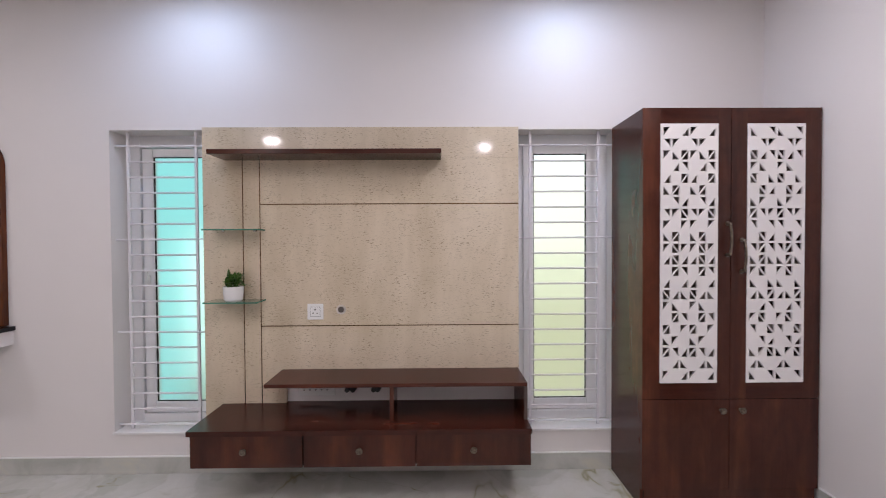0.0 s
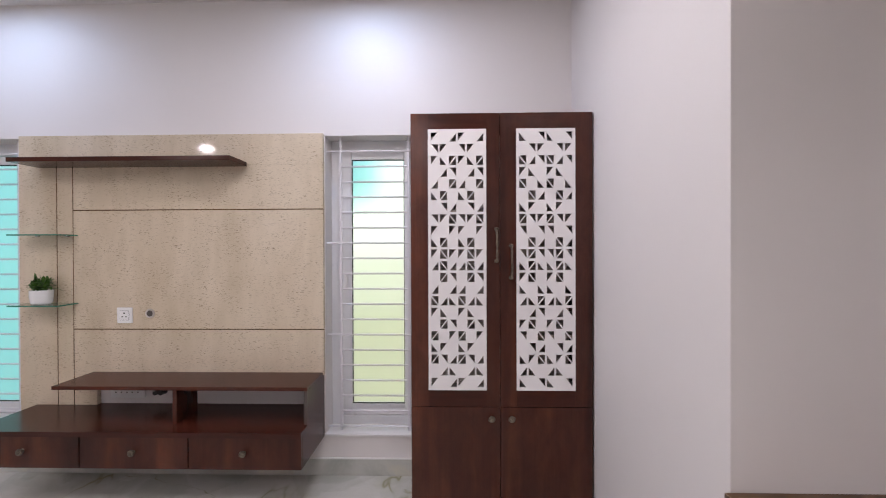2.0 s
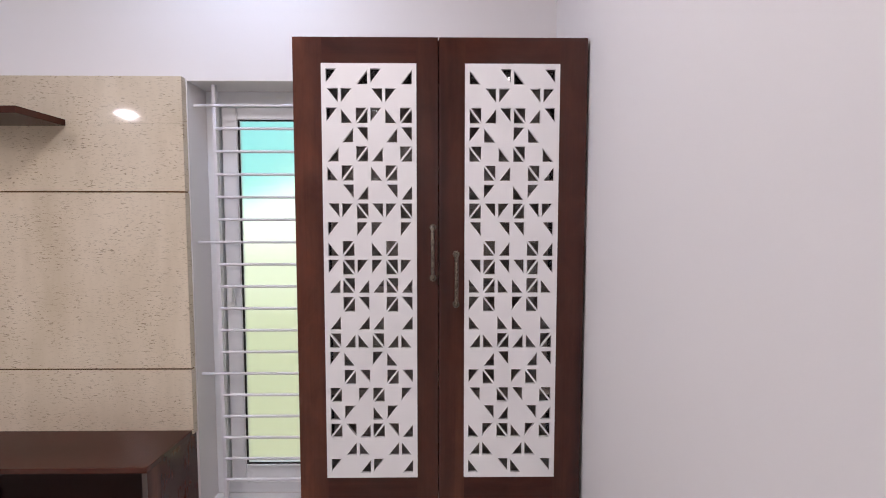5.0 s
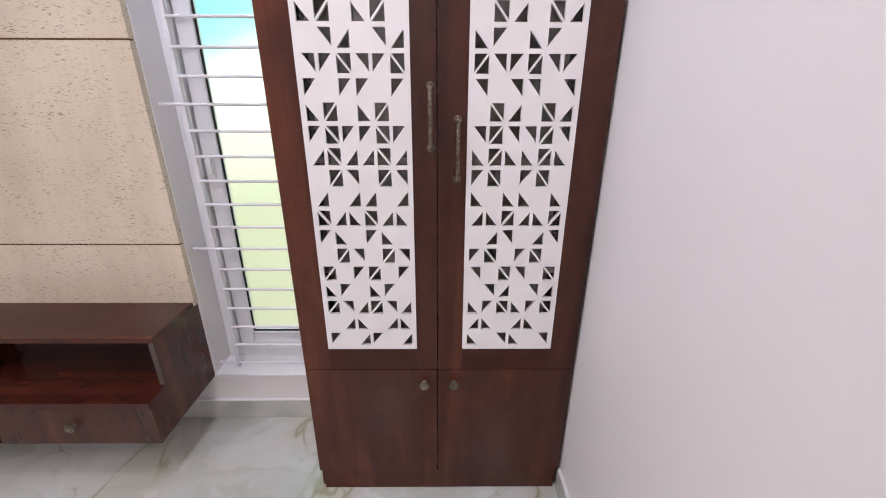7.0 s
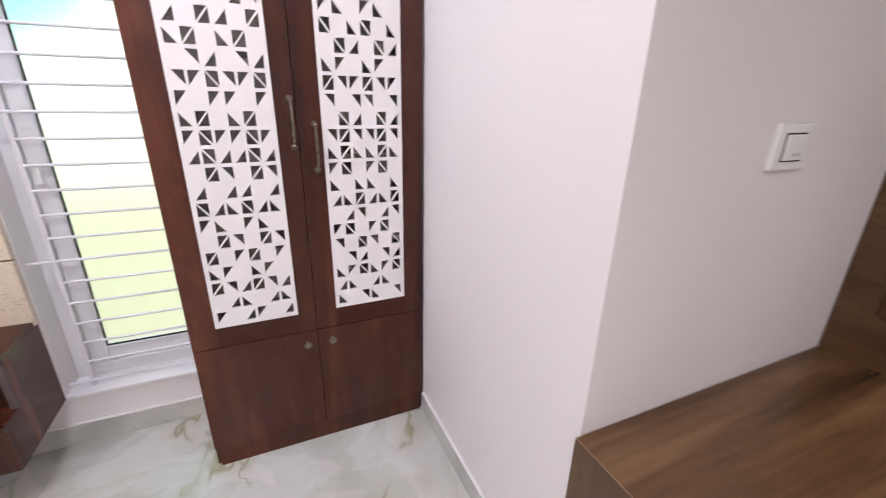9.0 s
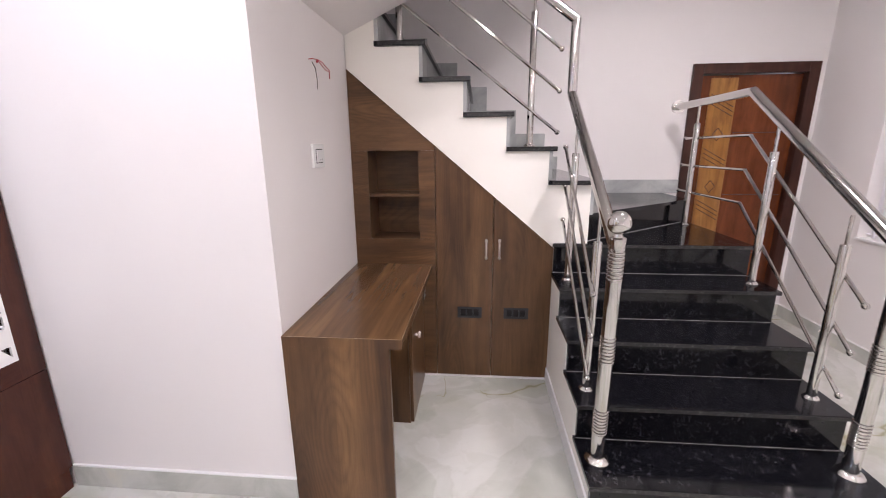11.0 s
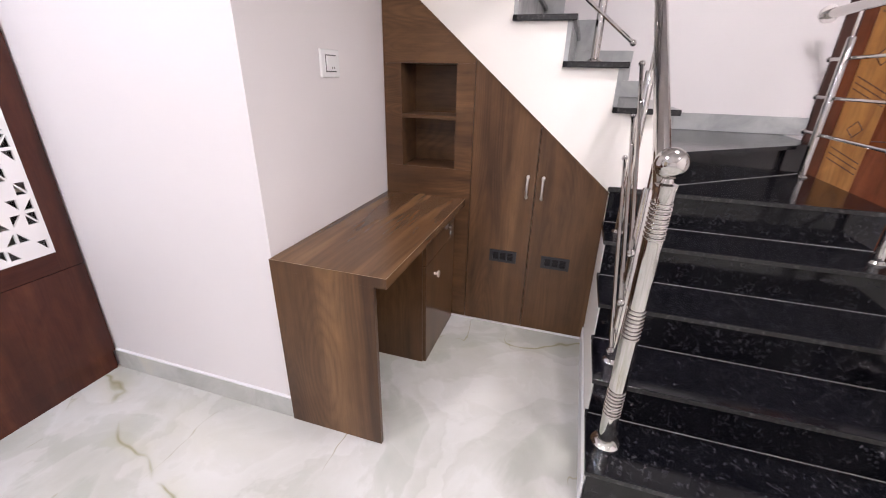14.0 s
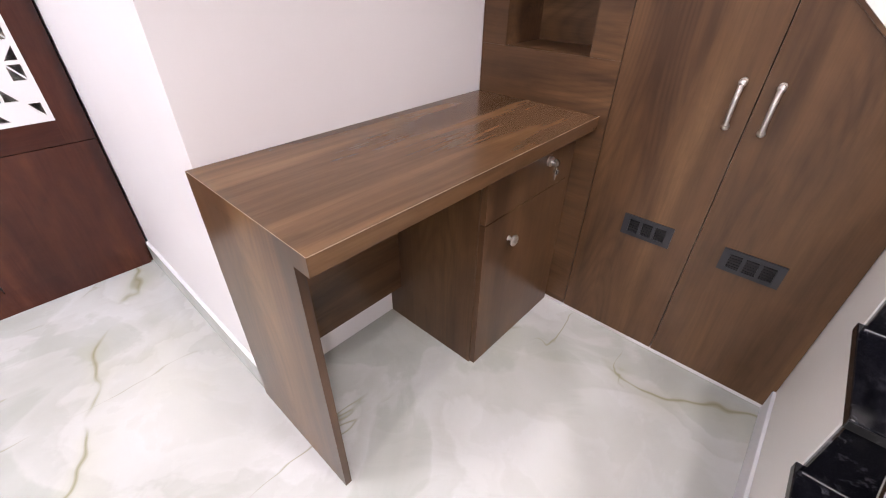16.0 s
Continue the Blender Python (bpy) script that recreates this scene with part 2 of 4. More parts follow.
# black granite, polished, with pale flecks
GRANITE, nt, b = material("black_granite", (0.008, 0.008, 0.01), 0.1)
v = coords(nt, (1, 1, 1))
b.inputs["Specular IOR Level"].default_value = 0.4
fleck = ramp(nt, noise_tex(nt, v, 75, 6, 0.75), [(0.50, (0, 0, 0)), (0.66, (1, 1, 1))])
area = ramp(nt, noise_tex(nt, v, 24, 5, 0.65, 0.6), [(0.44, (0.06, 0.06, 0.06)), (0.64, (0.8, 0.8, 0.8))])
nt.links.new(mix(nt, mix(nt, 1.0, fleck, area, "MULTIPLY"), (0.0030, 0.0030, 0.0045), (0.065, 0.065, 0.073)), b.inputs["Base Color"])
rough_from(nt, b, noise_tex(nt, v, 14, 4), 0.06, 0.17)
EDGE, nt, b = material("granite_edge", (0.1, 0.095, 0.09), 0.35)
v = coords(nt, (1, 1, 1))
nt.links.new(ramp(nt, noise_tex(nt, v, 70, 4, 0.7), [(0.35, (0.005, 0.005, 0.006)), (0.55, (0.014, 0.0135, 0.0135)), (0.70, (0.10, 0.097, 0.094))]), b.inputs["Base Color"])

JOINT, _, _ = material("stone_joint", (0.26, 0.25, 0.24), 0.6)

# beige laminate with short brown flecks lying level
BEIGE, nt, b = material("beige_laminate", (0.55, 0.47, 0.37), 0.13)
v = coords(nt, (1, 1, 1))
tone = ramp(nt, noise_tex(nt, coords(nt, (1, 1, 0.3)), 5, 5, 0.6, 0.4), [(0.3, (0.57, 0.475, 0.345)), (0.55, (0.66, 0.56, 0.425)), (0.75, (0.73, 0.63, 0.495))])
fl = noise_tex(nt, coords(nt, (55, 55, 230)), 1.0, 4, 0.65, 0.5)
zone = noise_tex(nt, coords(nt, (1, 1, 1)), 9, 4, 0.6)
flecks = ramp(nt, fl, [(0.555, (0, 0, 0)), (0.66, (1, 1, 1))])
zonec = ramp(nt, zone, [(0.38, (0.12, 0.12, 0.12)), (0.6, (0.9, 0.9, 0.9))])
nt.links.new(mix(nt, mix(nt, 1.0, flecks, zonec, "MULTIPLY"), tone, (0.2, 0.145, 0.095)), b.inputs["Base Color"])
rough_from(nt, b, zone, 0.05, 0.09)
bump(nt, b, noise_tex(nt, coords(nt, (1, 1, 1)), 7, 1), 0.04, 0.004)

GLASS, nt, b = material("shelf_glass", (0.72, 0.9, 0.84), 0.03)
b.inputs["Transmission Weight"].default_value, b.inputs["IOR"].default_value = 1.0, 1.5
GLASSEDGE, nt, b = material("glass_edge", (0.07, 0.22, 0.155), 0.12)
PANE, nt, b = material("clear_pane", (0.95, 0.97, 0.96), 0.02)
b.inputs["Transmission Weight"].default_value = 1.0
FROST, nt, b = material("frosted_pane", (0.93, 0.97, 0.95), 0.36)
b.inputs["Transmission Weight"].default_value, b.inputs["IOR"].default_value = 1.0, 1.3
bump(nt, b, noise_tex(nt, coords(nt, (1, 1, 1)), 300, 2), 0.05)
LEAF, nt, b = material("leaf_green", (0.06, 0.16, 0.025), 0.4)
nt.links.new(ramp(nt, noise_tex(nt, coords(nt, (1, 1, 1)), 45, 2), [(0.35, (0.022, 0.075, 0.010)), (0.65, (0.10, 0.21, 0.035))]), b.inputs["Base Color"])
POT = paint("pot_ceramic", (0.82, 0.82, 0.82), 0.2, 0.03, 0.02)
REDWIRE, _, _ = material("red_wire", (0.45, 0.03, 0.05), 0.45)


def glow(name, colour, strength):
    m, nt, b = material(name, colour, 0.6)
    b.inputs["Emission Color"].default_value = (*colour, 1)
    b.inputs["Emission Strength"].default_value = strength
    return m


LAMPGLOW = glow("lamp_diffuser", (0.95, 0.97, 1.0), 9.0)
# emission on the cyan wall takes the place of daylight falling on it
OUT_CYAN = glow("outside_cyan_glow", (0.31, 0.82, 0.77), 0.72)
# one lime wall in three glows, sunlight painted brighter and paler upwards
OUT_LIME = glow("outside_lime_glow", (0.70, 0.73, 0.47), 0.72)
OUT_MID = glow("outside_mid_glow", (0.74, 0.78, 0.56), 0.95)
OUT_PALE = glow("outside_pale_glow", (0.80, 0.83, 0.68), 1.2)
OUT_WHITE = glow("outside_haze", (0.9, 0.95, 1.0), 0.62)
# the beige wall's daylight is put in as weak emission
OUT_BEIGE = glow("outside_beige_glow", (0.62, 0.52, 0.42), 0.3)


# ---- building helpers ----
def box(bm, x0, x1, y0, y1, z0, z1, bevel=0.0):
    vs = [bm.verts.new((x, y, z)) for x in (x0, x1) for y in (y0, y1) for z in (z0, z1)]
    faces = [bm.faces.new([vs[i] for i in f]) for f in ((0, 1, 3, 2), (4, 6, 7, 5), (0, 4, 5, 1), (2, 3, 7, 6), (0, 2, 6, 4), (1, 5, 7, 3))]
    if bevel:
        edges = list({e for f in faces for e in f.edges})
        bmesh.ops.bevel(bm, geom=edges, offset=bevel, segments=2, affect="EDGES", profile=0.5)
    return bm


def boxes(*rows, bevel=0.0):
    bm = bmesh.new()
    for r in rows:
        box(bm, *r, bevel=bevel)
    return bm


def prism(points, axis, a, b, bm=None):
    """A polygon drawn in the plane across the axis (x: points are y, z; y: x, z; z: x, y), thick from a to b."""
    bm = bm or bmesh.new()

    def at(p, h):
        return {"x": (h, p[0], p[1]), "y": (p[0], h, p[1]), "z": (p[0], p[1], h)}[axis]
    low, high = [bm.verts.new(at(p, a)) for p in points], [bm.verts.new(at(p, b)) for p in points]
    fs = [bm.faces.new(low), bm.faces.new(high)]
    n = len(points)
    for i in range(n):
        fs.append(bm.faces.new((low[i], low[(i + 1) % n], high[(i + 1) % n], high[i])))
    bmesh.ops.recalc_face_normals(bm, faces=fs)
    return bm


def tube(bm, a, b, r, r2=None, segments=14):
    a, b = Vector(a), Vector(b)
    m = Matrix.Translation((a + b) / 2) @ (b - a).to_track_quat("Z", "Y").to_matrix().to_4x4()
    bmesh.ops.create_cone(bm, cap_ends=True, segments=segments, radius1=r, radius2=r if r2 is None else r2, depth=(b - a).length, matrix=m)
    return bm


def ball(bm, c, r, seg=16):
    bmesh.ops.create_uvsphere(bm, u_segments=seg, v_segments=seg // 2 + 2, radius=r, matrix=Matrix.Translation(c))
    return bm


def turned(bm, profile, axis_pose, segments=20):
    """A lathed body: profile rows of radius, height about the pose's z axis."""
    rings = []
    for r, h in profile:
        rings.append([bm.verts.new(axis_pose @ Vector((max(r, 1e-4) * math.cos(2 * math.pi * k / segments), max(r, 1e-4) * math.sin(2 * math.pi * k / segments), h))) for k in range(segments)])
    for p, q in zip(rings, rings[1:]):
        for k in range(segments):
            bm.faces.new((p[k], p[(k + 1) % segments], q[(k + 1) % segments], q[k]))
    bm.faces.new(rings[0][::-1])
    bm.faces.new(rings[-1])
    return bm


def sweep(bm, points, r, segments=12):
    """A bent round bar through the points."""
    for p, q in zip(points, points[1:]):
        tube(bm, p, q, r, segments=segments)
    for p in points[1:-1]:
        ball(bm, p, r * 1.01, segments)
    return bm


def mesh_of(name, bm, mat, smooth=False):
    me = bpy.data.meshes.new(name)
    bm.normal_update()
    bm.to_mesh(me)
    bm.free()
    me.materials.append(mat)
    if smooth:
        for p in me.polygons:
            p.use_smooth = True
        me.set_sharp_from_angle(angle=radians(35))
    return me


def part(name, bm, mat, parent=None, label="", smooth=False):
    ob = new(name, mesh_of(name, bm, mat, smooth))
    if parent:
        ob.parent = parent
        bpy.context.view_layer.update()
        ob.matrix_parent_inverse = parent.matrix_world.inverted()
    if label:
        ob["label"] = label
    return ob


def thing(name, at, label, category, group="", kind=""):
    ob = new(name)
    ob.location = at
    ob.empty_display_size = 0.1
    bpy.context.view_layer.update()
    return tagged(ob, label, category, group, kind)


def setting(name, bm, mat, label, category, smooth=False):
    return tagged(part(name, bm, mat, smooth=smooth), label, category, kind="structure")


# ---- the large structure ----
setting("floor", boxes((WEST - 0.2, EAST + 0.2, SOUTH - 0.2, NORTH + 0.25, -0.12, 0)), ONYX, "polished white onyx marble floor with green-gold veins", "floor")
setting("ceiling", boxes((WEST - 0.2, EAST + 0.2, SOUTH - 0.2, NORTH + 0.25, CEIL, CEIL + 0.15)), CEILING_PAINT, "plain white painted ceiling with round downlights", "ceiling")
T = 0.25
setting("wall_north", boxes(
    (WEST - 0.2, W1[0], NORTH, NORTH + T, 0, CEIL), (W1[1], W2[0], NORTH, NORTH + T, 0, CEIL), (W2[1], EAST + 0.2, NORTH, NORTH + T, 0, CEIL),
    (W1[0], W1[1], NORTH, NORTH + T, 0, WZ[0]), (W1[0], W1[1], NORTH, NORTH + T, WZ[1], CEIL),
    (W2[0], W2[1], NORTH, NORTH + T, 0, WZ[0]), (W2[0], W2[1], NORTH, NORTH + T, WZ[1], CEIL)), WALL, "off-white painted wall with two tall narrow windows", "wall")
setting("wall_west", boxes((WEST - 0.2, WEST, SOUTH, NORTH, 0, CEIL)), WALL, "plain off-white painted wall", "wall")
SW = (1.95, 3.595, 0.81, 2.05)   # window in the south wall
setting("wall_south", boxes((WEST - 0.2, SW[0], SOUTH - T, SOUTH, 0, CEIL), (SW[1], EAST + 0.2, SOUTH - T, SOUTH, 0, CEIL),
        (SW[0], SW[1], SOUTH - T, SOUTH, 0, SW[2]), (SW[0], SW[1], SOUTH - T, SOUTH, SW[3], CEIL)), WALL, "off-white painted wall with a wide grilled window", "wall")
DR = (-2.13, -1.29, 2.03)       # doorway in the east wall: y from, y to, height
setting("wall_east", boxes((EAST, EAST + 0.2, SOUTH, DR[0], 0, CEIL), (EAST, EAST + 0.2, DR[1], NORTH, 0, CEIL), (EAST, EAST + 0.2, DR[0], DR[1], DR[2], CEIL)),
        WALL, "off-white painted stairwell wall with a wooden door", "wall")
setting("wall_partition", boxes((PART_X, PART_X + 0.12, DESK_Y, NORTH, 0, CEIL)), WALL, "off-white painted partition beside the tall cabinet", "wall")
setting("wall_desk", boxes((PART_X + 0.12, STAIR_X, DESK_Y, DESK_Y + 0.11, 0, CEIL)), WALL, "off-white painted wall above the desk", "wall")
# sloping underside of the flight above the desk
setting("stair_soffit", prism([(1.157, 2.05), (-0.35, 2.72), (-0.35, 2.93), (1.157, 2.30)], "x", 2.15, STAIR_X - 0.003), WALL, "off-white sloping underside of the upper stair flight", "soffit")

SK = 0.1
sk_rows = [(WEST, W1[0] + 3.05, NORTH - 0.012, NORTH, 0, SK), (PART_X - 0.012, PART_X, DESK_Y + 0.002, 2.183, 0, SK),
           (WEST, EAST, SOUTH, SOUTH + 0.012, 0, SK), (WEST, WEST + 0.012, SOUTH + 0.012, NORTH - 0.012, 0, SK),
           (EAST - 0.012, EAST, SOUTH + 0.012, DR[0] - 0.05, 0, SK)]
baseboard = tagged(new("baseboard"), "pale grey-green marble skirting with a white top edge", "skirting", kind="structure")
for r in sk_rows:
    part("skirting_tile", boxes(r, bevel=0.002), SKIRT, baseboard)
    top = list(r)
    top[4], top[5] = SK + 0.0005, SK + 0.008
    part("top_bead", boxes(tuple(top), bevel=0.002), WHITE, baseboard, "white bead along the skirting's top")


# ---- windows in the north wall ----
def tall_window(name, x0, x1, handle_left, label, pad=0.0, drop=0.0):
    win = thing(name, ((x0 + x1) / 2, NORTH + 0.15, WZ[0]), label, "window", "tall narrow windows", "structure")
    z0, z1 = WZ
    y0, y1 = NORTH + 0.135, NORTH + 0.2
    part("window_sill", boxes((x0 - 0.006, x1 + 0.006, NORTH - 0.012, y0, z0 - 0.0, z0 + 0.016), bevel=0.003), WHITE, win, "white polished sill")
    fr = boxes((x0, x0 + 0.055 + pad, y0, y1, z0 + 0.016, z1), (x1 - 0.055, x1, y0, y1, z0 + 0.016, z1),
               (x0 + 0.055 + pad, x1 - 0.055, y0, y1, z0 + 0.016, z0 + 0.07), (x0 + 0.055 + pad, x1 - 0.055, y0, y1, z1 - 0.06 - drop, z1), bevel=0.003)
    part("window_frame", fr, UPVC, win)
    a, c, d, e = x0 + 0.06 + pad, x1 - 0.06, z0 + 0.075, z1 - 0.065 - drop
    s = 0.068
    sash = boxes((a, a + s, y0 + 0.012, y1 - 0.01, d, e), (c - s, c, y0 + 0.012, y1 - 0.01, d, e),
                 (a + s, c - s, y0 + 0.012, y1 - 0.01, d, d + s), (a + s, c - s, y0 + 0.012, y1 - 0.01, e - s + 0.015, e), bevel=0.004)
    part("sash", sash, UPVC, win)
    g = 0.0045
    part("gasket", boxes((a + s, a + s + g, y0 + 0.02, y0 + 0.03, d + s, e - s + 0.015), (c - s - g, c - s, y0 + 0.02, y0 + 0.03, d + s, e - s + 0.015),
                         (a + s + g, c - s - g, y0 + 0.02, y0 + 0.03, d + s, d + s + g), (a + s + g, c - s - g, y0 + 0.02, y0 + 0.03, e - s + 0.015 - g, e - s + 0.015)), DARK, win, "black rubber gasket")
    pane = part("pane", boxes((a + s, c - s, y0 + 0.032, y0 + 0.037, d + s, e - s + 0.015)), FROST, win, "frosted glass pane")
    pane.visible_shadow = False
    hx = a + s * 0.5 if handle_left else c - s * 0.5
    hz = 1.17
    part("handle", boxes((hx - 0.011, hx + 0.011, y0 - 0.004, y0 + 0.012, hz - 0.035, hz + 0.035), (hx - 0.009, hx + 0.009, y0 - 0.02, y0 - 0.004, hz - 0.012, hz + 0.06), bevel=0.003), WHITE, win, "white lever handle")
    for k in (0, 1):
        part("weep_slot", boxes(((x0 + x1) / 2 - 0.05 + 0.06 * k, (x0 + x1) / 2 - 0.01 + 0.06 * k, y0 - 0.001, y0 + 0.002, z1 - 0.03, z1 - 0.022)), WHITE, win)
    return win


tall_window("window_1", W1[0], W1[1], True, "tall white plastic window with cyan-looking frosted glass", 0.03, 0.014)
tall_window("window_2", W2[0], W2[1], True, "tall white plastic window with lime-looking frosted glass")


def grille(x0, x1, xa, xb, label):
    gr = thing("window_grille", ((x0 + x1) / 2, NORTH + 0.05, WZ[0] + 0.016), label, "grille", "window grilles")
    y, r = NORTH + 0.05, 0.006
    for x in (xa, xb):
        part("upright_bar", boxes((x - 0.008, x + 0.008, y - 0.008, y + 0.008, WZ[0] + 0.016, WZ[1]), bevel=0.002), GRILLE, gr)
    for k in range(19):
        z = 2.008 - k * 0.0958
        a, c = (x0, x1) if k % 6 == 0 else (xa + 0.004, xb - 0.004)
        part("cross_bar", tube(bmesh.new(), (a, y - 0.006, z), (c, y - 0.006, z), r, segments=10), GRILLE, gr, smooth=True)
    return gr


grille(W1[0], W1[1], -1.953, -1.537, "white painted steel grille in the cyan window")
grille(W2[0], W2[1], 0.534, 0.96, "white painted steel grille in the lime window")

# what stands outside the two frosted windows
# the lime wall's bands glow by themselves; their steps imitate sunlight on it
tagged(part("backdrop_lime", boxes((-2.6, 4.5, 4.6, 4.7, -4.0, 0.75)), OUT_LIME), "dimly glowing foot of the lime wall outside, blurred by frosted glass", "backdrop", kind="structure")
tagged(part("backdrop_mid_glow", boxes((-2.6, 4.5, 4.6, 4.7, 0.75, 1.3)), OUT_MID), "middle of the lime wall outside, sunlight painted as stronger glow", "backdrop", kind="structure")
tagged(part("backdrop_pale", boxes((-2.6, 4.5, 4.6, 4.7, 1.3, 2.32)), OUT_PALE), "top of the lime wall outside, sunlight painted as whitish glow", "backdrop", kind="structure")
# cyan wall that glows by itself to backlight the frosted panes
tagged(part("backdrop_cyan", prism([(-5.5, -4.0), (-2.75, -4.0), (-2.75, 1.45), (-0.3, 1.68), (0.42, 2.0), (0.42, 4.0), (-5.5, 4.0)], "y", 4.45, 4.55), OUT_CYAN), "cyan wall outside, self-glowing in place of daylight, blurred by frosted glass", "backdrop", kind="structure")

# ---- window in the south wall ----
win = thing("window_3", (2.75, SOUTH - 0.15, SW[2]), "wide white plastic window with clear sliding panes", "window", kind="structure")
x0, x1, z0, z1 = SW
y0, y1 = SOUTH - 0.2, SOUTH - 0.13
part("window_sill", boxes((x0, x1, SOUTH - 0.13, SOUTH + 0.015, z0, z0 + 0.018), bevel=0.003), WHITE, win)
part("window_frame", boxes((x0, x0 + 0.06, y0, y1, z0 + 0.018, z1), (x1 - 0.06, x1, y0, y1, z0 + 0.018, z1), (x0 + 0.06, x1 - 0.06, y0, y1, z0 + 0.018, z0 + 0.07), (x0 + 0.06, x1 - 0.06, y0, y1, z1 - 0.06, z1), bevel=0.003), UPVC, win)
zb, zt = z0 + 0.072, z1 - 0.062
for c, a, near in ((x1 - 0.062, 3.205, True), (3.245, 2.62, False), (2.66, x0 + 0.062, True)):
    # sliding sashes on two tracks, each with a stile down both sides
    ya, yb = (y1 - 0.034, y1 - 0.006) if near else (y0 + 0.004, y0 + 0.032)
    sash = part("sash", boxes((a, a + 0.065, ya, yb, zb, zt), (c - 0.085, c, ya, yb, zb, zt),
                              (a + 0.065, c - 0.085, ya, yb, zb, zb + 0.06), (a + 0.065, c - 0.085, ya, yb, zt - 0.045, zt), bevel=0.003), UPVC, win)
    ga, gc, gb, gt = a + 0.065, c - 0.085, zb + 0.06, zt - 0.045
    part("gasket", boxes((ga, ga + 0.006, ya + 0.01, yb - 0.004, gb, gt), (gc - 0.006, gc, ya + 0.01, yb - 0.004, gb, gt),
                         (ga + 0.006, gc - 0.006, ya + 0.01, yb - 0.004, gb, gb + 0.005), (ga + 0.006, gc - 0.006, ya + 0.01, yb - 0.004, gt - 0.005, gt)), DARK, sash, "black rubber gasket")
    p = part("pane", boxes((ga, gc, ya + 0.008, ya + 0.012, gb, gt)), PANE, sash, "clear glass pane")
    p.visible_shadow = False
    if not near:
        part("seal", boxes((c - 0.03, c - 0.008, yb, yb + 0.004, zb, zt)), DARK, sash, "black brush seal")
part("latch", boxes((x1 - 0.118, x1 - 0.098, y1 - 0.006, y1 + 0.002, 1.30, 1.42), (x1 - 0.114, x1 - 0.102, y1 + 0.002, y1 + 0.008, 1.34, 1.38), bevel=0.002), SATIN, win, "small metal latch")
gr = thing("window_grille", (2.75, SOUTH - 0.05, z0 + 0.018), "white painted steel grille in the wide window", "grille", "window grilles")
for x in (3.539, 3.258, 3.164, 3.07, 2.79, 2.51, 2.416, 2.322, 2.04):
    part("upright_bar", boxes((x - 0.008, x + 0.008, SOUTH - 0.063, SOUTH - 0.047, z0 + 0.018, z1), bevel=0.002), GRILLE, gr)
for k in range(13):
    z = z1 - 0.09 - 0.0925 * k
    a, c = (x0, x1) if k % 6 == 0 else (x0 + 0.09, x1 - 0.056)
    part("cross_bar", tube(bmesh.new(), (a, SOUTH - 0.061, z), (c, SOUTH - 0.061, z), 0.006, segments=10), GRILLE, gr, smooth=True)
tagged(part("backdrop_haze", boxes((-1, 9, SOUTH - 2.6, SOUTH - 2.5, -0.5, 6)), OUT_WHITE), "bright hazy daylight outside the wide window", "backdrop", kind="structure")
tagged(part("backdrop_beige", boxes((-1, 4.2, SOUTH - 1.5, SOUTH - 1.4, -0.5, 6)), OUT_BEIGE), "beige wall outside the wide window, daylight put in as a faint glow", "backdrop", kind="structure")
tagged(part("backdrop_sky", boxes((-6, 6, 6.0, 6.1, -0.5, 6)), OUT_WHITE), "pale sky outside the tall windows", "backdrop", kind="structure")

# ---- door in the east wall ----
door = thing("door_1", (EAST, (DR[0] + DR[1]) / 2, 0), "closed brown wooden door with a carved pale band", "door", kind="structure")
ya, yb, zt = DR
part("door_frame", boxes((EAST - 0.02, EAST + 0.13, ya - 0.045, ya + 0.035, 0, zt + 0.04), (EAST - 0.02, EAST + 0.13, yb - 0.035, yb + 0.045, 0, zt + 0.04), (EAST - 0.02, EAST + 0.13, ya + 0.035, yb - 0.035, zt - 0.035, zt + 0.04), bevel=0.004), FRAMEWOOD, door, "dark brown door frame")
la, lb = ya + 0.04, yb - 0.04
part("door_leaf", boxes((EAST + 0.03, EAST + 0.07, la, lb, 0.01, zt - 0.04), bevel=0.003), DOORWOOD, door, "red-brown polished leaf")
ba, bb = lb - 0.285, lb - 0.08
part("carved_band", boxes((EAST + 0.022, EAST + 0.0295, ba, bb, 0.04, zt - 0.06), bevel=0.002), BANDWOOD, door, "pale carved wood band")
yc, hw = (ba + bb) / 2, 0.09


def groove(y_a, z_a, y_b, z_b):
    g = bmesh.new()
    tube(g, (EAST + 0.0215, y_a, z_a), (EAST + 0.0215, y_b, z_b), 0.0028, segments=6)
    part("groove", g, FRAMEWOOD, door)


for k in range(5):
    z = 1.78 - 0.42 * k
    for d in (0, 0.035, 0.07):
        groove(yc + hw, z + d, yc - hw, z - 0.10 + d)
    z -= 0.24
    for p, q in (((0, 0.05), (0.04, 0)), ((0.04, 0), (0, -0.05)), ((0, -0.05), (-0.04, 0)), ((-0.04, 0), (0, 0.05))):
        groove(yc + p[0], z + p[1], yc + q[0], z + q[1])
for z in (0.55, 1.05, 1.55):
    part("leaf_line", boxes((EAST + 0.026, EAST + 0.031, la + 0.02, ba - 0.01, z, z + 0.006)), FRAMEWOOD, door)

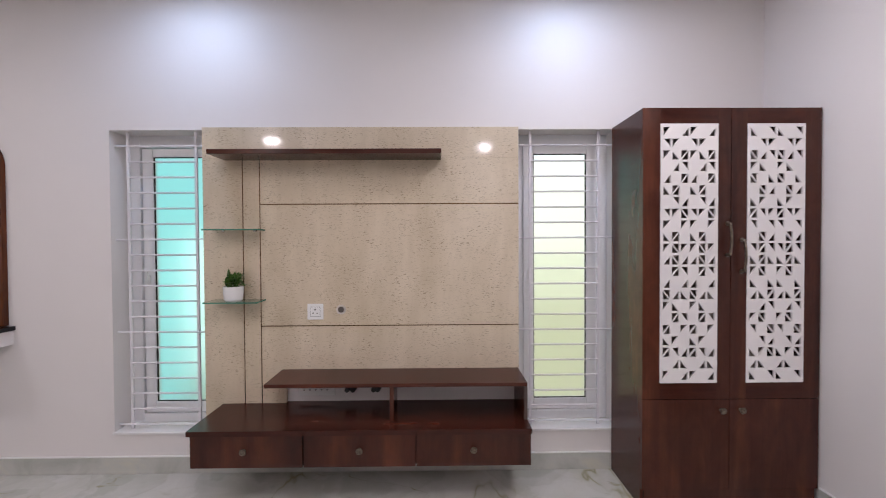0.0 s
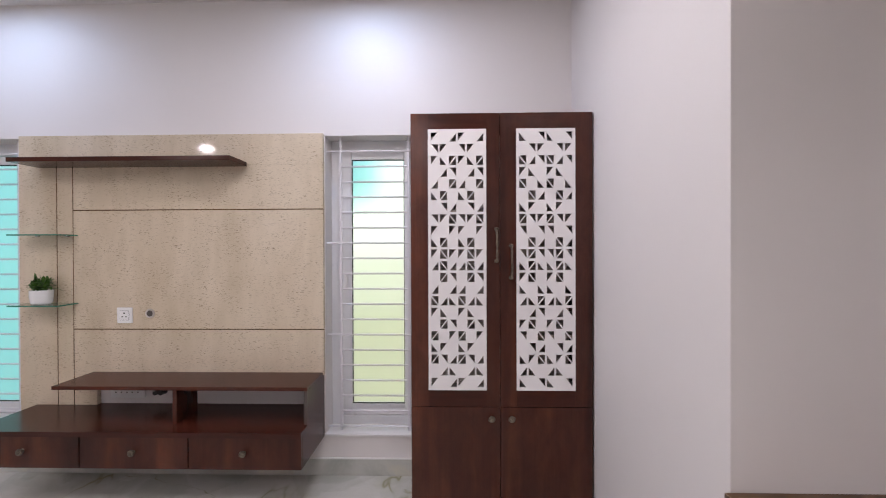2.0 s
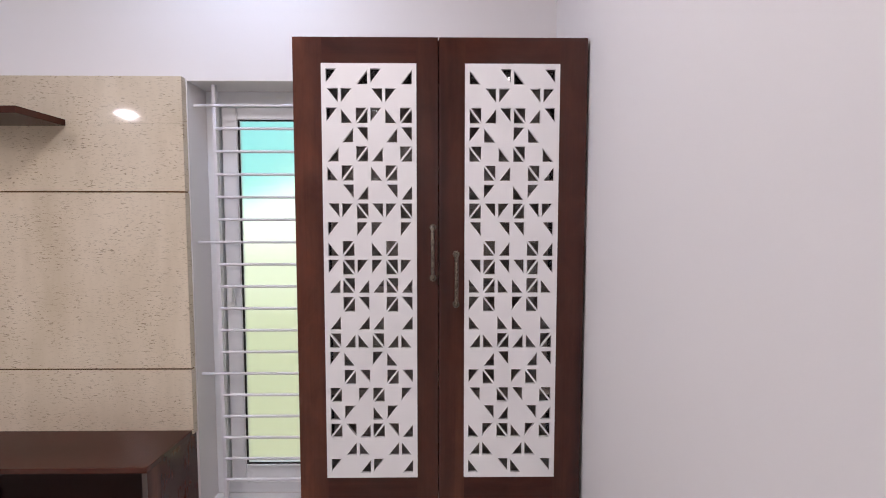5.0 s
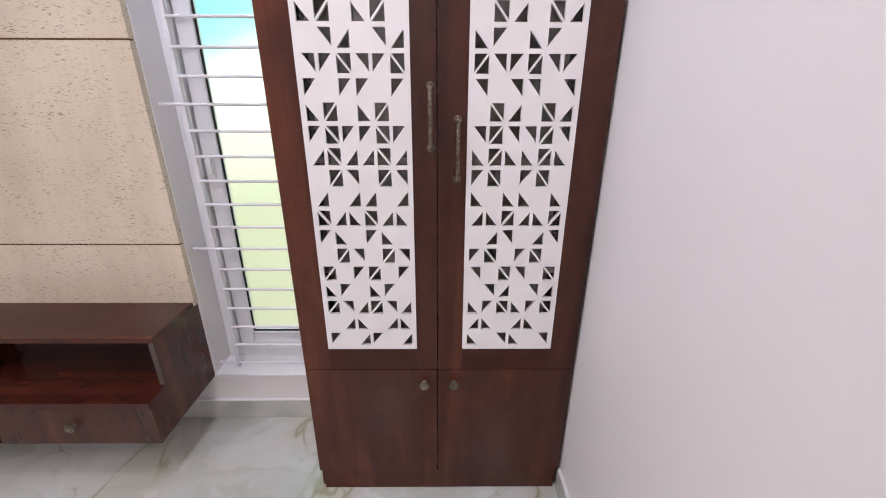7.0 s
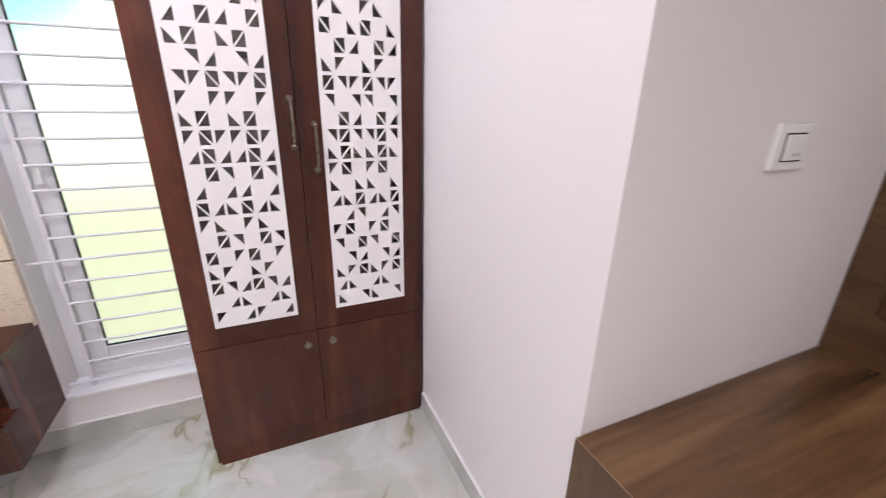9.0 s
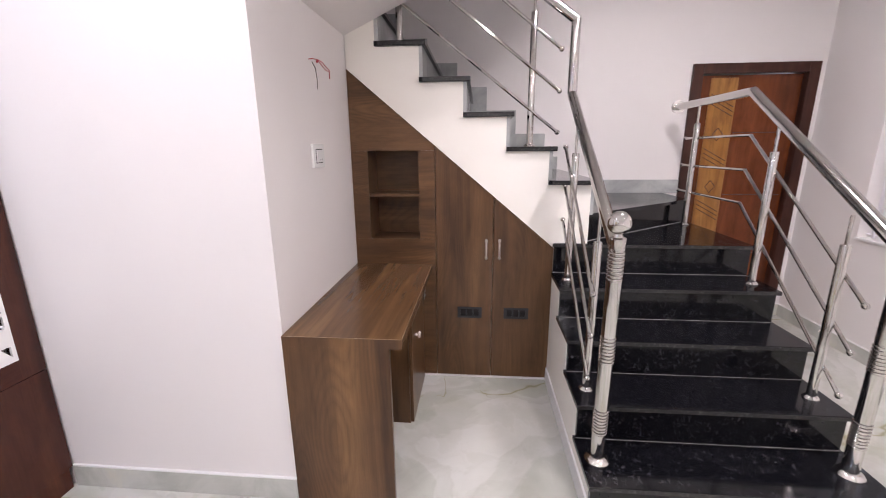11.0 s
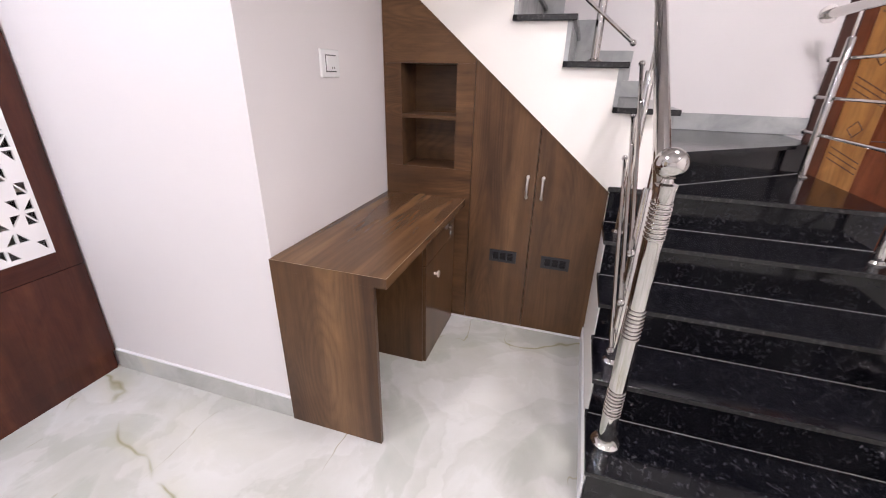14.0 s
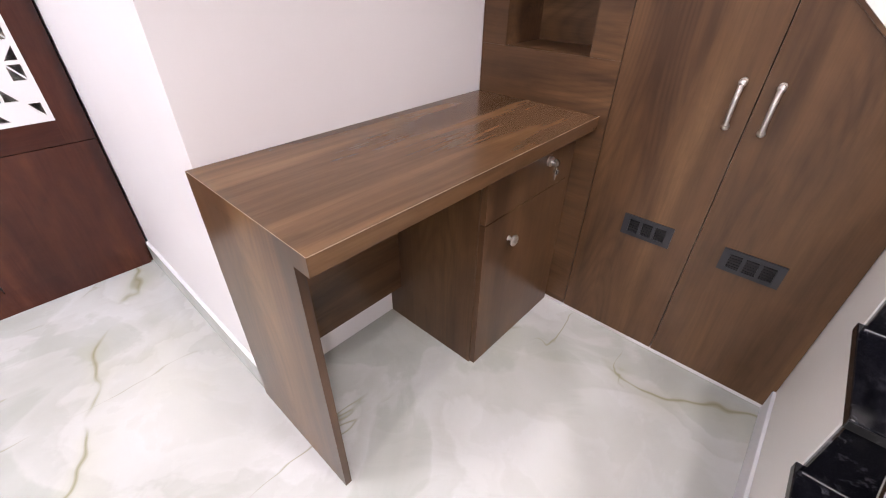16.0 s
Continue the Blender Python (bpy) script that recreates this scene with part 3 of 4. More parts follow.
# ---- ceiling lights ----
# every lamp gets a fitting, the two added fill lamps as well
for lx, ly, watts, tint, rad in LAMPS:
    dl = thing("downlight", (lx, ly, CEIL), "round white recessed ceiling downlight, lit, two of them added as fill", "ceiling light", "downlights")
    part("trim_ring", turned(bmesh.new(), [(rad + 0.004, -0.014), (rad + 0.03, -0.01), (rad + 0.032, 0.0)], pose(lx, ly, CEIL)), WHITE, dl, smooth=True)
    part("diffuser", turned(bmesh.new(), [(rad, -0.0155), (rad, -0.0145)], pose(lx, ly, CEIL)), LAMPGLOW, dl)

# ---- television wall ----
PY = 2.55
panel = thing("wall_panel", (-0.5, PY, 0.42), "glossy beige flecked laminate panel with gold inlay strips", "wall panel")
px0, px1, pz0, pz1 = -1.455, 0.446, 0.27, 2.103
g = 0.003
va, vb, ha, hb = -1.217, -1.115, 1.641, 0.905
for r in ((px0, px1, 1.9165, pz1), (px0, va - g, pz0, 1.916), (va + g, vb - g, pz0, 1.916), (vb + g, px1, ha + g, 1.916), (vb + g, px1, hb + g, ha - g), (vb + g, px1, 0.625, hb - g), (vb + g, -0.97, pz0, 0.6245)):
    part("panel_board", boxes((r[0], r[1], PY, NORTH, r[2], r[3]), bevel=0.0012), BEIGE, panel)
for r in ((va - g, va + g, pz0, 1.916), (vb - g, vb + g, pz0, 1.916), (vb + g, px1, ha - g, ha + g), (vb + g, px1, hb - g, hb + g)):
    part("gold_strip", boxes((r[0] + 0.0002, r[1] - 0.0002, PY + 0.002, PY + 0.02, r[2], r[3])), GOLD, panel, "thin polished gold inlay strip")

shelf = tagged(part("wall_shelf", boxes((-1.322, -0.022, 2.355, PY, 1.904, 1.93), bevel=0.002), MAHOGANY_X), "long dark mahogany floating shelf on the beige panel", "shelf")
for z in (1.49, 1.07):
    gs = thing("glass_shelf", (-1.24, PY, z), "small clear glass shelf with green edges", "shelf", "glass shelves")
    part("sheet", boxes((-1.3875, -1.0855, 2.4155, PY, z - 0.008, z)), GLASS, gs)
    part("edge", boxes((-1.388, -1.085, 2.4135, 2.415, z - 0.0078, z - 0.0002), (-1.3895, -1.388, 2.415, PY, z - 0.0078, z - 0.0002), (-1.085, -1.0835, 2.415, PY, z - 0.0078, z - 0.0002)), GLASSEDGE, gs, "green polished glass edge")
    for x in (-1.33, -1.14):
        part("clip", boxes((x - 0.008, x + 0.008, PY - 0.018, PY, z - 0.014, z - 0.0082), bevel=0.001), STEEL, gs, "small chrome shelf clip")

# potted plant on the lower glass shelf
pc = Vector((-1.243, 2.478, 1.07))
plant = thing("potted_plant", pc, "small green artificial plant in a white ceramic pot", "plant")
part("pot", turned(bmesh.new(), [(0.042, 0.0), (0.05, 0.008), (0.055, 0.05), (0.056, 0.085), (0.05, 0.086), (0.047, 0.07)], Matrix.Translation(pc), 24), POT, plant, smooth=True)
rnd = random.Random(4)
for k in range(70):
    bm = bmesh.new()
    turn, lean, length = rnd.uniform(0, 6.283), rnd.uniform(0.1, 1.25), rnd.uniform(0.05, 0.085)
    base = pc + Vector((rnd.uniform(-0.028, 0.028), rnd.uniform(-0.028, 0.028), rnd.uniform(0.075, 0.125)))
    way = Vector((math.cos(turn) * math.sin(lean), math.sin(turn) * math.sin(lean), math.cos(lean)))
    side = way.cross(Vector((0, 0, 1))).normalized()
    rows = []
    for s in range(5):
        u = s / 4
        p = base + way * length * u + Vector((0, 0, -0.035 * u * u * lean))
        w = 0.0105 * math.sin(math.pi * min(0.97, 0.12 + u * 0.88)) + 0.0008
        rows.append((bm.verts.new(p - side * w), bm.verts.new(p + Vector((0, 0, -0.002))), bm.verts.new(p + side * w)))
    for a, c in zip(rows, rows[1:]):
        bm.faces.new((a[0], a[1], c[1], c[0]))
        bm.faces.new((a[1], a[2], c[2], c[1]))
    part("leaf", bm, LEAF, plant, smooth=True)

# socket and cable hole
sock = thing("wall_socket", (-0.786, PY, 0.992), "square white power socket on the beige panel", "socket")
part("plate", boxes((-0.834, -0.738, PY - 0.009, PY, 0.944, 1.04), bevel=0.003), PLASTIC, sock)
part("shadow_gap", boxes((-0.8155, -0.7565, PY - 0.0094, PY - 0.0091, 0.9625, 1.0215)), BORE, sock)
part("insert", boxes((-0.814, -0.758, PY - 0.0115, PY - 0.0096, 0.964, 1.02), bevel=0.001), PLASTIC, sock)
for dx, dz, r in ((0, 0.014, 0.005), (-0.012, -0.008, 0.004), (0.012, -0.008, 0.004)):
    part("pin_hole", tube(bmesh.new(), (-0.786 + dx, PY - 0.0125, 0.992 + dz), (-0.786 + dx, PY - 0.0116, 0.992 + dz), r, segments=10), DARK, sock)
hole = thing("cable_hole", (-0.632, PY, 1.003), "round grey cable outlet in the beige panel", "cable outlet")
part("rim", turned(bmesh.new(), [(0.0185, -0.003), (0.0285, -0.004), (0.03, 0.0)], pose(-0.632, PY, 1.003, -90) @ pose(0, 0, 0)), SATIN, hole, smooth=True)
part("bore", tube(bmesh.new(), (-0.632, PY - 0.0045, 1.003), (-0.632, PY - 0.0035, 1.003), 0.0185, segments=18), BORE, hole)


def rosette_knob(name, c, way, parent=None, r=0.017):
    """A round bronze knob with a beaded face, standing out from c along way."""
    m = Matrix.Translation(c) @ Vector(way).to_track_quat("Z", "Y").to_matrix().to_4x4()
    bm = turned(bmesh.new(), [(0.009, 0), (0.006, 0.004), (0.0055, 0.013), (r * 0.9, 0.017), (r, 0.021), (r * 0.95, 0.024), (r * 0.55, 0.0265), (0.002, 0.0275)], m, 18)
    for k in range(8):
        a = k * math.pi / 4
        ball(bm, m @ Vector((r * 0.66 * math.cos(a), r * 0.66 * math.sin(a), 0.0255)), 0.0026, 6)
    return part(name, bm, BRONZE, parent, "antique bronze rosette knob", smooth=True)


# floating television unit
UX0, UX1, UF = -1.338, 0.44, 2.19
unit = thing("tv_unit", (-0.45, 2.4, 0.24), "floating dark mahogany television unit with three drawers", "tv unit")
part("carcass", boxes((UX0, UX1 - 0.018, UF + 0.02, NORTH, 0.241, 0.408)), MAHOGANY_X, unit)
part("top", boxes((UX0 - 0.012, UX1 - 0.0185, UF - 0.012, NORTH, 0.409, 0.436), (UX1 - 0.0185, UX1 + 0.002, UF - 0.012, 2.2815, 0.409, 0.436)), MAHOGANY_X, unit)
for a, c, kx in ((UX0, -0.753, -1.055), (-0.748, -0.165, -0.455), (-0.160, UX1, 0.137)):
    dw = part("drawer", boxes((a + 0.001, c - 0.001, UF, UF + 0.019, 0.238, 0.406), bevel=0.0015), MAHOGANY, unit)
    rosette_knob("knob", (kx, UF, 0.330), (0, -1, 0), dw, 0.018)
part("upper_shelf", boxes((-0.99, UX1, 2.28, PY, 0.622, 0.642), bevel=0.0015), MAHOGANY_X, unit)
part("end_panel", prism([(UF + 0.02, 0.24), (NORTH, 0.24), (NORTH, 0.6215), (2.282, 0.6215), (2.282, 0.4085), (UF + 0.02, 0.4085)], "x", UX1 - 0.0175, UX1), MAHOGANY, unit, "stepped end board")
part("edge_strip", boxes((UX1 - 0.0175, UX1, 2.2805, 2.2818, 0.437, 0.6213)), EDGEDARK, unit, "greyish edge strip")
part("divider", boxes((-0.31, -0.288, 2.285, 2.47, 0.4365, 0.6215)), MAHOGANY, unit)
# sockets and cables behind the upper shelf
st = thing("socket_strip", (-0.79, NORTH, 0.505), "white multi-way socket strip under the shelf", "socket")
part("plate", boxes((-0.9, -0.68, NORTH - 0.012, NORTH, 0.472, 0.54), bevel=0.003), PLASTIC, st)
for k in range(5):
    part("pin_hole", boxes((-0.87 + 0.035 * k, -0.862 + 0.035 * k, NORTH - 0.0135, NORTH - 0.0122, 0.505, 0.511)), DARK, st)
for cx in (-0.60, -0.565, -0.44, -0.415):
    tagged(part("plug", tube(bmesh.new(), (cx, NORTH - 0.04, 0.513), (cx, NORTH, 0.513), 0.014, 0.018), BLACKPL, smooth=True), "small black plug on the wall under the shelf", "plug", "black plugs")

# arched wooden niche with a ledge, at the end of the room
niche = thing("arched_panel", (-3.2, NORTH, 0.9), "arched dark wooden panel above a white ledge", "wall niche")
pts = [(-3.75, 0.915), (-2.655, 0.915), (-2.655, 1.88)]
for k in range(1, 12):
    a = math.pi * k / 24
    pts.append((-2.655 - 0.2 * (1 - math.cos(a)), 1.88 + 0.2 * math.sin(a)))
pts += [(-2.86, 2.08), (-3.75, 2.08)]
part("panel", prism(pts, "y", NORTH - 0.03, NORTH), DOORWOOD, niche)
ledge = thing("wall_ledge", (-3.2, NORTH, 0.8), "white wall ledge with a black granite top", "ledge")
part("slab", boxes((-3.8, -2.63, NORTH - 0.28, NORTH, 0.80, 0.885)), WALL, ledge)
part("granite_top", boxes((-3.8, -2.615, NORTH - 0.3, NORTH, 0.886, 0.912), bevel=0.002), GRANITE, ledge)

# ---- tall cabinet ----
CX0, CX1, CF, CT = 1.02, 1.953, 2.185, 2.096
cab = thing("tall_cabinet", ((CX0 + CX1) / 2, 2.38, 0), "tall dark mahogany cabinet with white pierced lattice doors", "cabinet")
part("side", boxes((CX0, CX0 + 0.018, CF + 0.021, NORTH - 0.014, 0, CT), bevel=0.001), MAHOGANY, cab)
part("side", boxes((CX1 - 0.018, CX1, CF + 0.021, NORTH - 0.014, 0, CT), bevel=0.001), MAHOGANY, cab)
part("top", boxes((CX0 + 0.0185, CX1 - 0.0185, CF + 0.021, NORTH - 0.014, CT - 0.019, CT - 0.001)), MAHOGANY_X, cab)
part("back", boxes((CX0 + 0.0185, CX1 - 0.0185, NORTH - 0.026, NORTH - 0.014, 0.02, CT - 0.02)), MAHOGANY_IN, cab)
part("kick_board", boxes((CX0 + 0.014, CX1 - 0.012, CF + 0.006, CF + 0.02, 0, 0.098), bevel=0.001), MAHOGANY, cab)
for z in (0.57, 0.93, 1.29, 1.65):
    part("shelf", boxes((CX0 + 0.019, CX1 - 0.019, CF + 0.06, NORTH - 0.027, z - 0.009, z + 0.009)), MAHOGANY_IN, cab)

# pierced pattern: a row of three cells, twice; letters name the corner that keeps the right angle
ROWS22 = ["a - d", "b a -", "a c ad", "- d b", "d - ad", "c ad -", "- b d", "b a bc", "a - a", "c ad -", "a bc a",
          "d bc d", "- ad b", "d - d", "bc d c", "a c -", "- ad b", "ad - a", "c a -", "ad b d", "- d c", "a - d"]
SWAP = {"a": "b", "b": "a", "c": "d", "d": "c", "-": ""}


def lattice(x0, x1, z0, z1, ya, yb, mirror):
    bm = bmesh.new()
    m = 0.010
    w, h = (x1 - x0 - 2 * m) / 6, (z1 - z0 - 2 * m) / 22

    def tri_hole(code, cx, cz):
        gx, gz, slit = w * 0.10, h * 0.10, 0.09
        l, r, t, b = cx + gx, cx + w - gx, cz + h - gz, cz + gz
        dx, dz = (r - l) * (1 - slit), (t - b) * (1 - slit)
        return {"a": [(l, t), (l, t - dz), (l + dx, t)], "b": [(r, t), (r - dx, t), (r, t - dz)],
                "c": [(l, b), (l + dx, b), (l, b + dz)], "d": [(r, b), (r, b + dz), (r - dx, b)]}[code]

    def wall_faces(loop):
        f, k = [bm.verts.new((x, ya, z)) for x, z in loop], [bm.verts.new((x, yb, z)) for x, z in loop]
        for i in range(len(loop)):
            j = (i + 1) % len(loop)
            bm.faces.new((f[i], k[i], k[j], f[j]))

    def cell(rx0, rx1, rz0, rz1, holes):
        loops = [[(rx0, rz0), (rx1, rz0), (rx1, rz1), (rx0, rz1)]] + holes
        flat = [p for lp in loops for p in lp]
        tris = tessellate_polygon([[Vector((x, z, 0)) for x, z in lp] for lp in loops])
        for y in (ya, yb):
            vs = [bm.verts.new((x, y, z)) for x, z in flat]
            for t in tris:
                bm.faces.new([vs[i] for i in t])
        for lp in holes:
            wall_faces(lp)

    for row, text in enumerate(ROWS22):
        codes = text.split() * 2
        if mirror:
            codes = ["".join(SWAP[c] for c in k) for k in codes[::-1]]
        for col, code in enumerate(codes):
            cx, cz = x0 + m + col * w, z1 - m - (row + 1) * h
            cell(cx, cx + w, cz, cz + h, [tri_hole(k, cx, cz) for k in code if k in "abcd"])
    for r in ((x0, x1, z0, z0 + m), (x0, x1, z1 - m, z1), (x0, x0 + m, z0 + m, z1 - m), (x1 - m, x1, z0 + m, z1 - m)):
        cell(*r, [])
    wall_faces([(x0, z0), (x1, z0), (x1, z1), (x0, z1)])
    bmesh.ops.remove_doubles(bm, verts=bm.verts, dist=0.00005)
    bmesh.ops.recalc_face_normals(bm, faces=bm.faces)
    return bm


MIDX = 1.480
LZ0, LZ1 = 0.668, 2.012
for x0, x1, l0, l1, mirror, hx, hz, kx in ((CX0, MIDX - 0.0015, 1.112, 1.408, False, 1.462, 1.416, 1.434), (MIDX + 0.0015, CX1, 1.566, 1.863, True, 1.537, 1.330, 1.537)):
    dz0, dz1 = 0.580, CT
    dr = part("lattice_door", boxes((x0, l0, CF, CF + 0.02, dz0, dz1), (l1, x1, CF, CF + 0.02, dz0, dz1)), MAHOGANY, cab, "mahogany door frame round a white lattice")
    part("rail", boxes((l0, l1, CF, CF + 0.02, LZ1, dz1)), MAHOGANY_X, dr)
    part("rail", boxes((l0, l1, CF, CF + 0.02, dz0, LZ0)), MAHOGANY_X, dr)
    part("lattice", lattice(l0 - 0.002, l1 + 0.002, LZ0 - 0.002, LZ1 + 0.002, CF - 0.004, CF + 0.006, mirror), LATTICE, dr, "white board pierced with triangles")
    gp = part("pane", boxes((l0 + 0.001, l1 - 0.001, CF + 0.012, CF + 0.015, LZ0 + 0.001, LZ1 - 0.001)), PANE, dr, "clear glass behind the lattice")
    gp.visible_shadow = False
    hd = bmesh.new()
    pts = [(hx, CF - 0.001, hz + 0.082), (hx, CF - 0.022, hz + 0.078), (hx, CF - 0.031, hz + 0.045), (hx, CF - 0.034, hz), (hx, CF - 0.031, hz - 0.045), (hx, CF - 0.022, hz - 0.078), (hx, CF - 0.001, hz - 0.082)]
    sweep(hd, pts, 0.0058)
    for s in (1, -1):
        tube(hd, (hx, CF, hz + s * 0.082), (hx, CF - 0.006, hz + s * 0.082), 0.011)
        ball(hd, (hx, CF - 0.022, hz + s * 0.078), 0.0085, 10)
    part("handle", hd, BRONZE, dr, "antique bronze bow handle", smooth=True)
    ld = part("lower_door", boxes((x0, x1, CF, CF + 0.02, 0.1, 0.577), bevel=0.001), MAHOGANY, cab)
    rosette_knob("knob", (kx, CF, 0.524), (0, -1, 0), ld, 0.0175)

# ---- desk under the stairs ----
DX0, DF = 1.945, 0.69
desk = thing("desk", (2.4, 0.93, 0), "walnut laminate desk built against the wall", "desk")
part("top", boxes((DX0 + 0.0008, STAIR_X - 0.002, DF, DESK_Y - 0.002, 0.722, 0.762), bevel=0.0008), WALNUT_X, desk)
end = prism([(0.738, 0), (DESK_Y - 0.002, 0), (DESK_Y - 0.002, 0.7215), (0.738, 0.7215)], "x", DX0, DX0 + 0.018)
box(end, DX0, DX0 + 0.0007, DF + 0.0005, DESK_Y - 0.002, 0.7216, 0.7614)
part("end_panel", end, WALNUT, desk)
part("edge_line", boxes((DX0 + 0.0002, DX0 + 0.0012, DF + 0.001, DESK_Y - 0.003, 0.7612, 0.7622), (DX0 + 0.0014, STAIR_X - 0.004, DF - 0.0004, DF + 0.0006, 0.7613, 0.7622)), EDGEBAND, desk, "pale edge band line")
part("back_panel", boxes((DX0 + 0.0205, 2.483, 1.095, 1.113, 0.15, 0.7215)), WALNUT_X, desk)
ped = thing("drawer_pedestal", (2.7, 0.95, 0), "walnut pedestal with a locked drawer and a door", "pedestal")
part("body", boxes((2.484, 2.502, 0.764, DESK_Y - 0.002, 0, 0.721), (2.502, 2.945, 0.766, DESK_Y - 0.004, 0.0, 0.72)), WALNUT, ped)
dw = part("drawer", boxes((2.488, 2.93, 0.745, 0.7635, 0.556, 0.719), bevel=0.001), WALNUT, ped)
pd = part("door", boxes((2.488, 2.93, 0.745, 0.7635, 0.005, 0.552), bevel=0.001), WALNUT, ped)
part("filler", boxes((2.933, STAIR_X - 0.002, 0.748, 0.7635, 0.0, 0.7205)), WALNUT, ped)
rosette_knob("knob", (2.615, 0.745, 0.460), (0, -1, 0), pd, 0.0185).data.materials[0] = SATIN
lk = bmesh.new()
tube(lk, (2.795, 0.745, 0.652), (2.795, 0.736, 0.652), 0.0155, segments=20)
tube(lk, (2.795, 0.738, 0.652), (2.795, 0.722, 0.652), 0.004)
part("lock", lk, SATIN, dw, "round chrome lock", smooth=True)
ky = bmesh.new()
tube(ky, (2.792, 0.722, 0.652), (2.798, 0.722, 0.652), 0.0125, segments=18)
box(ky, 2.792, 2.7945, 0.716, 0.722, 0.600, 0.640, bevel=0.0008)
tube(ky, (2.797, 0.718, 0.624), (2.7995, 0.718, 0.624), 0.010, segments=14)
part("keys", ky, STEEL, dw, "two small keys in the lock", smooth=True)

# ---- cupboard under the stairs ----
S0, S1 = (DESK_Y - 0.002, 1.872), (-0.035, 0.862)   # ends of the sloping top: y, z


def slope(y):
    return S1[1] + (y - S1[0]) * (S0[1] - S1[1]) / (S0[0] - S1[0])


cup = thing("stair_cupboard", (STAIR_X, 0.55, 0), "walnut cupboard with sloping top fitted under the stairs", "cupboard")
ny0, ny1, nz0, nz1, yd = 0.76, 1.059, 0.919, 1.438, 0.664
F0, F1 = STAIR_X, STAIR_X + 0.02
part("upper_panel", prism([(yd + 0.0015, nz1), (S0[0], nz1), (S0[0], S0[1]), (yd + 0.0015, slope(yd + 0.0015))], "x", F0, F1), WALNUT_Y, cup)
part("stile", boxes((F0, F1, ny1, S0[0], nz0, nz1 - 0.0005)), WALNUT_Y, cup)
part("stile", boxes((F0, F1, yd + 0.0015, ny0, nz0, nz1 - 0.0005)), WALNUT_Y, cup)
part("lower_panel", boxes((F0, F1, yd + 0.0015, S0[0], 0.018, nz0 - 0.0005)), WALNUT_Y, cup)
for r in ((ny1, ny1 + 0.012, nz0, nz1), (ny0 - 0.012, ny0, nz0, nz1), (ny0, ny1, nz1, nz1 + 0.012), (ny0, ny1, nz0 - 0.012, nz0)):
    part("niche_side", boxes((F1 + 0.0005, F1 + 0.2, *r)), WALNUT_Y, cup)
part("niche_back", boxes((F1 + 0.19, F1 + 0.2, ny0 + 0.0005, ny1 - 0.0005, nz0 + 0.0005, nz1 - 0.0005)), WALNUT_Y, cup)
part("niche_shelf", boxes((F0 + 0.004, F1 + 0.189, ny0 + 0.001, ny1 - 0.001, 1.172, 1.19)), WALNUT_Y, cup)
for ya, yb, hy, vy in ((0.3225, yd - 0.0015, 0.362, 0.458), (-0.033, 0.3195, 0.284, 0.172)):
    dr = part("door", prism([(ya, 0.018), (yb, 0.018), (yb, slope(yb) - 0.002), (ya, slope(ya) - 0.002)], "x", F0 - 0.001, F1 - 0.001), WALNUT, cup)
    hb = bmesh.new()
    z = 0.86
    pts = [(F0 - 0.004, hy, z + 0.055), (F0 - 0.02, hy, z + 0.045), (F0 - 0.026, hy, z + 0.015), (F0 - 0.026, hy, z - 0.015), (F0 - 0.02, hy, z - 0.045), (F0 - 0.004, hy, z - 0.055)]
    sweep(hb, pts, 0.0062)
    for s in (1, -1):
        ball(hb, (F0 - 0.012, hy, z + s * 0.052), 0.0095, 12)
        tube(hb, (F0 - 0.001, hy, z + s * 0.055), (F0 - 0.008, hy, z + s * 0.055), 0.0085)
    part("handle", hb, SATIN, dr, "satin nickel bow handle", smooth=True)
    v0, v1, w0, w1 = vy - 0.075, vy + 0.075, 0.418, 0.488
    cells = [vy - 0.056, vy - 0.0155, vy + 0.025]
    vb_ = boxes((F0 - 0.007, F0 - 0.001, v0, v1, w0, w0 + 0.013), (F0 - 0.007, F0 - 0.001, v0, v1, w1 - 0.013, w1), (F0 - 0.007, F0 - 0.001, v0, cells[0], w0 + 0.013, w1 - 0.013),
                (F0 - 0.007, F0 - 0.001, cells[0] + 0.031, cells[1], w0 + 0.013, w1 - 0.013), (F0 - 0.007, F0 - 0.001, cells[1] + 0.031, cells[2], w0 + 0.013, w1 - 0.013), (F0 - 0.007, F0 - 0.001, cells[2] + 0.031, v1, w0 + 0.013, w1 - 0.013))
    vn = part("vent", vb_, BLACKPL, dr, "black plastic air vent")
    part("vent_backing", boxes((F0 - 0.0015, F0 - 0.0011, v0 + 0.01, v1 - 0.01, w0 + 0.01, w1 - 0.01)), DARK, vn)
    for c in cells:
        for k in range(5):
            part("slat", boxes((F0 - 0.0045, F0 - 0.002, c, c + 0.031, w0 + 0.0175 + k * 0.0085, w0 + 0.0189 + k * 0.0085)), SLAT, vn)
part("slope_trim", prism([(S1[0], S1[1] - 0.0015), (S0[0], S0[1] - 0.0015), (S0[0], S0[1] + 0.0095), (S1[0], S1[1] + 0.0095)], "x", F0 - 0.006, F0 + 0.0008), WALNUT_Y, cup, "thin walnut lipping along the slope")
part("plinth", boxes((F0 + 0.004, F1, -0.033, S0[0], 0, 0.0175)), WHITE, cup, "white strip under the doors")

# switch and loose wire on the desk wall
sw = thing("light_switch", (2.448, DESK_Y, 1.42), "square white wall switch plate with one rocker", "switch")
part("plate", boxes((2.382, 2.515, DESK_Y - 0.012, DESK_Y, 1.368, 1.472), bevel=0.004), PLASTIC, sw)
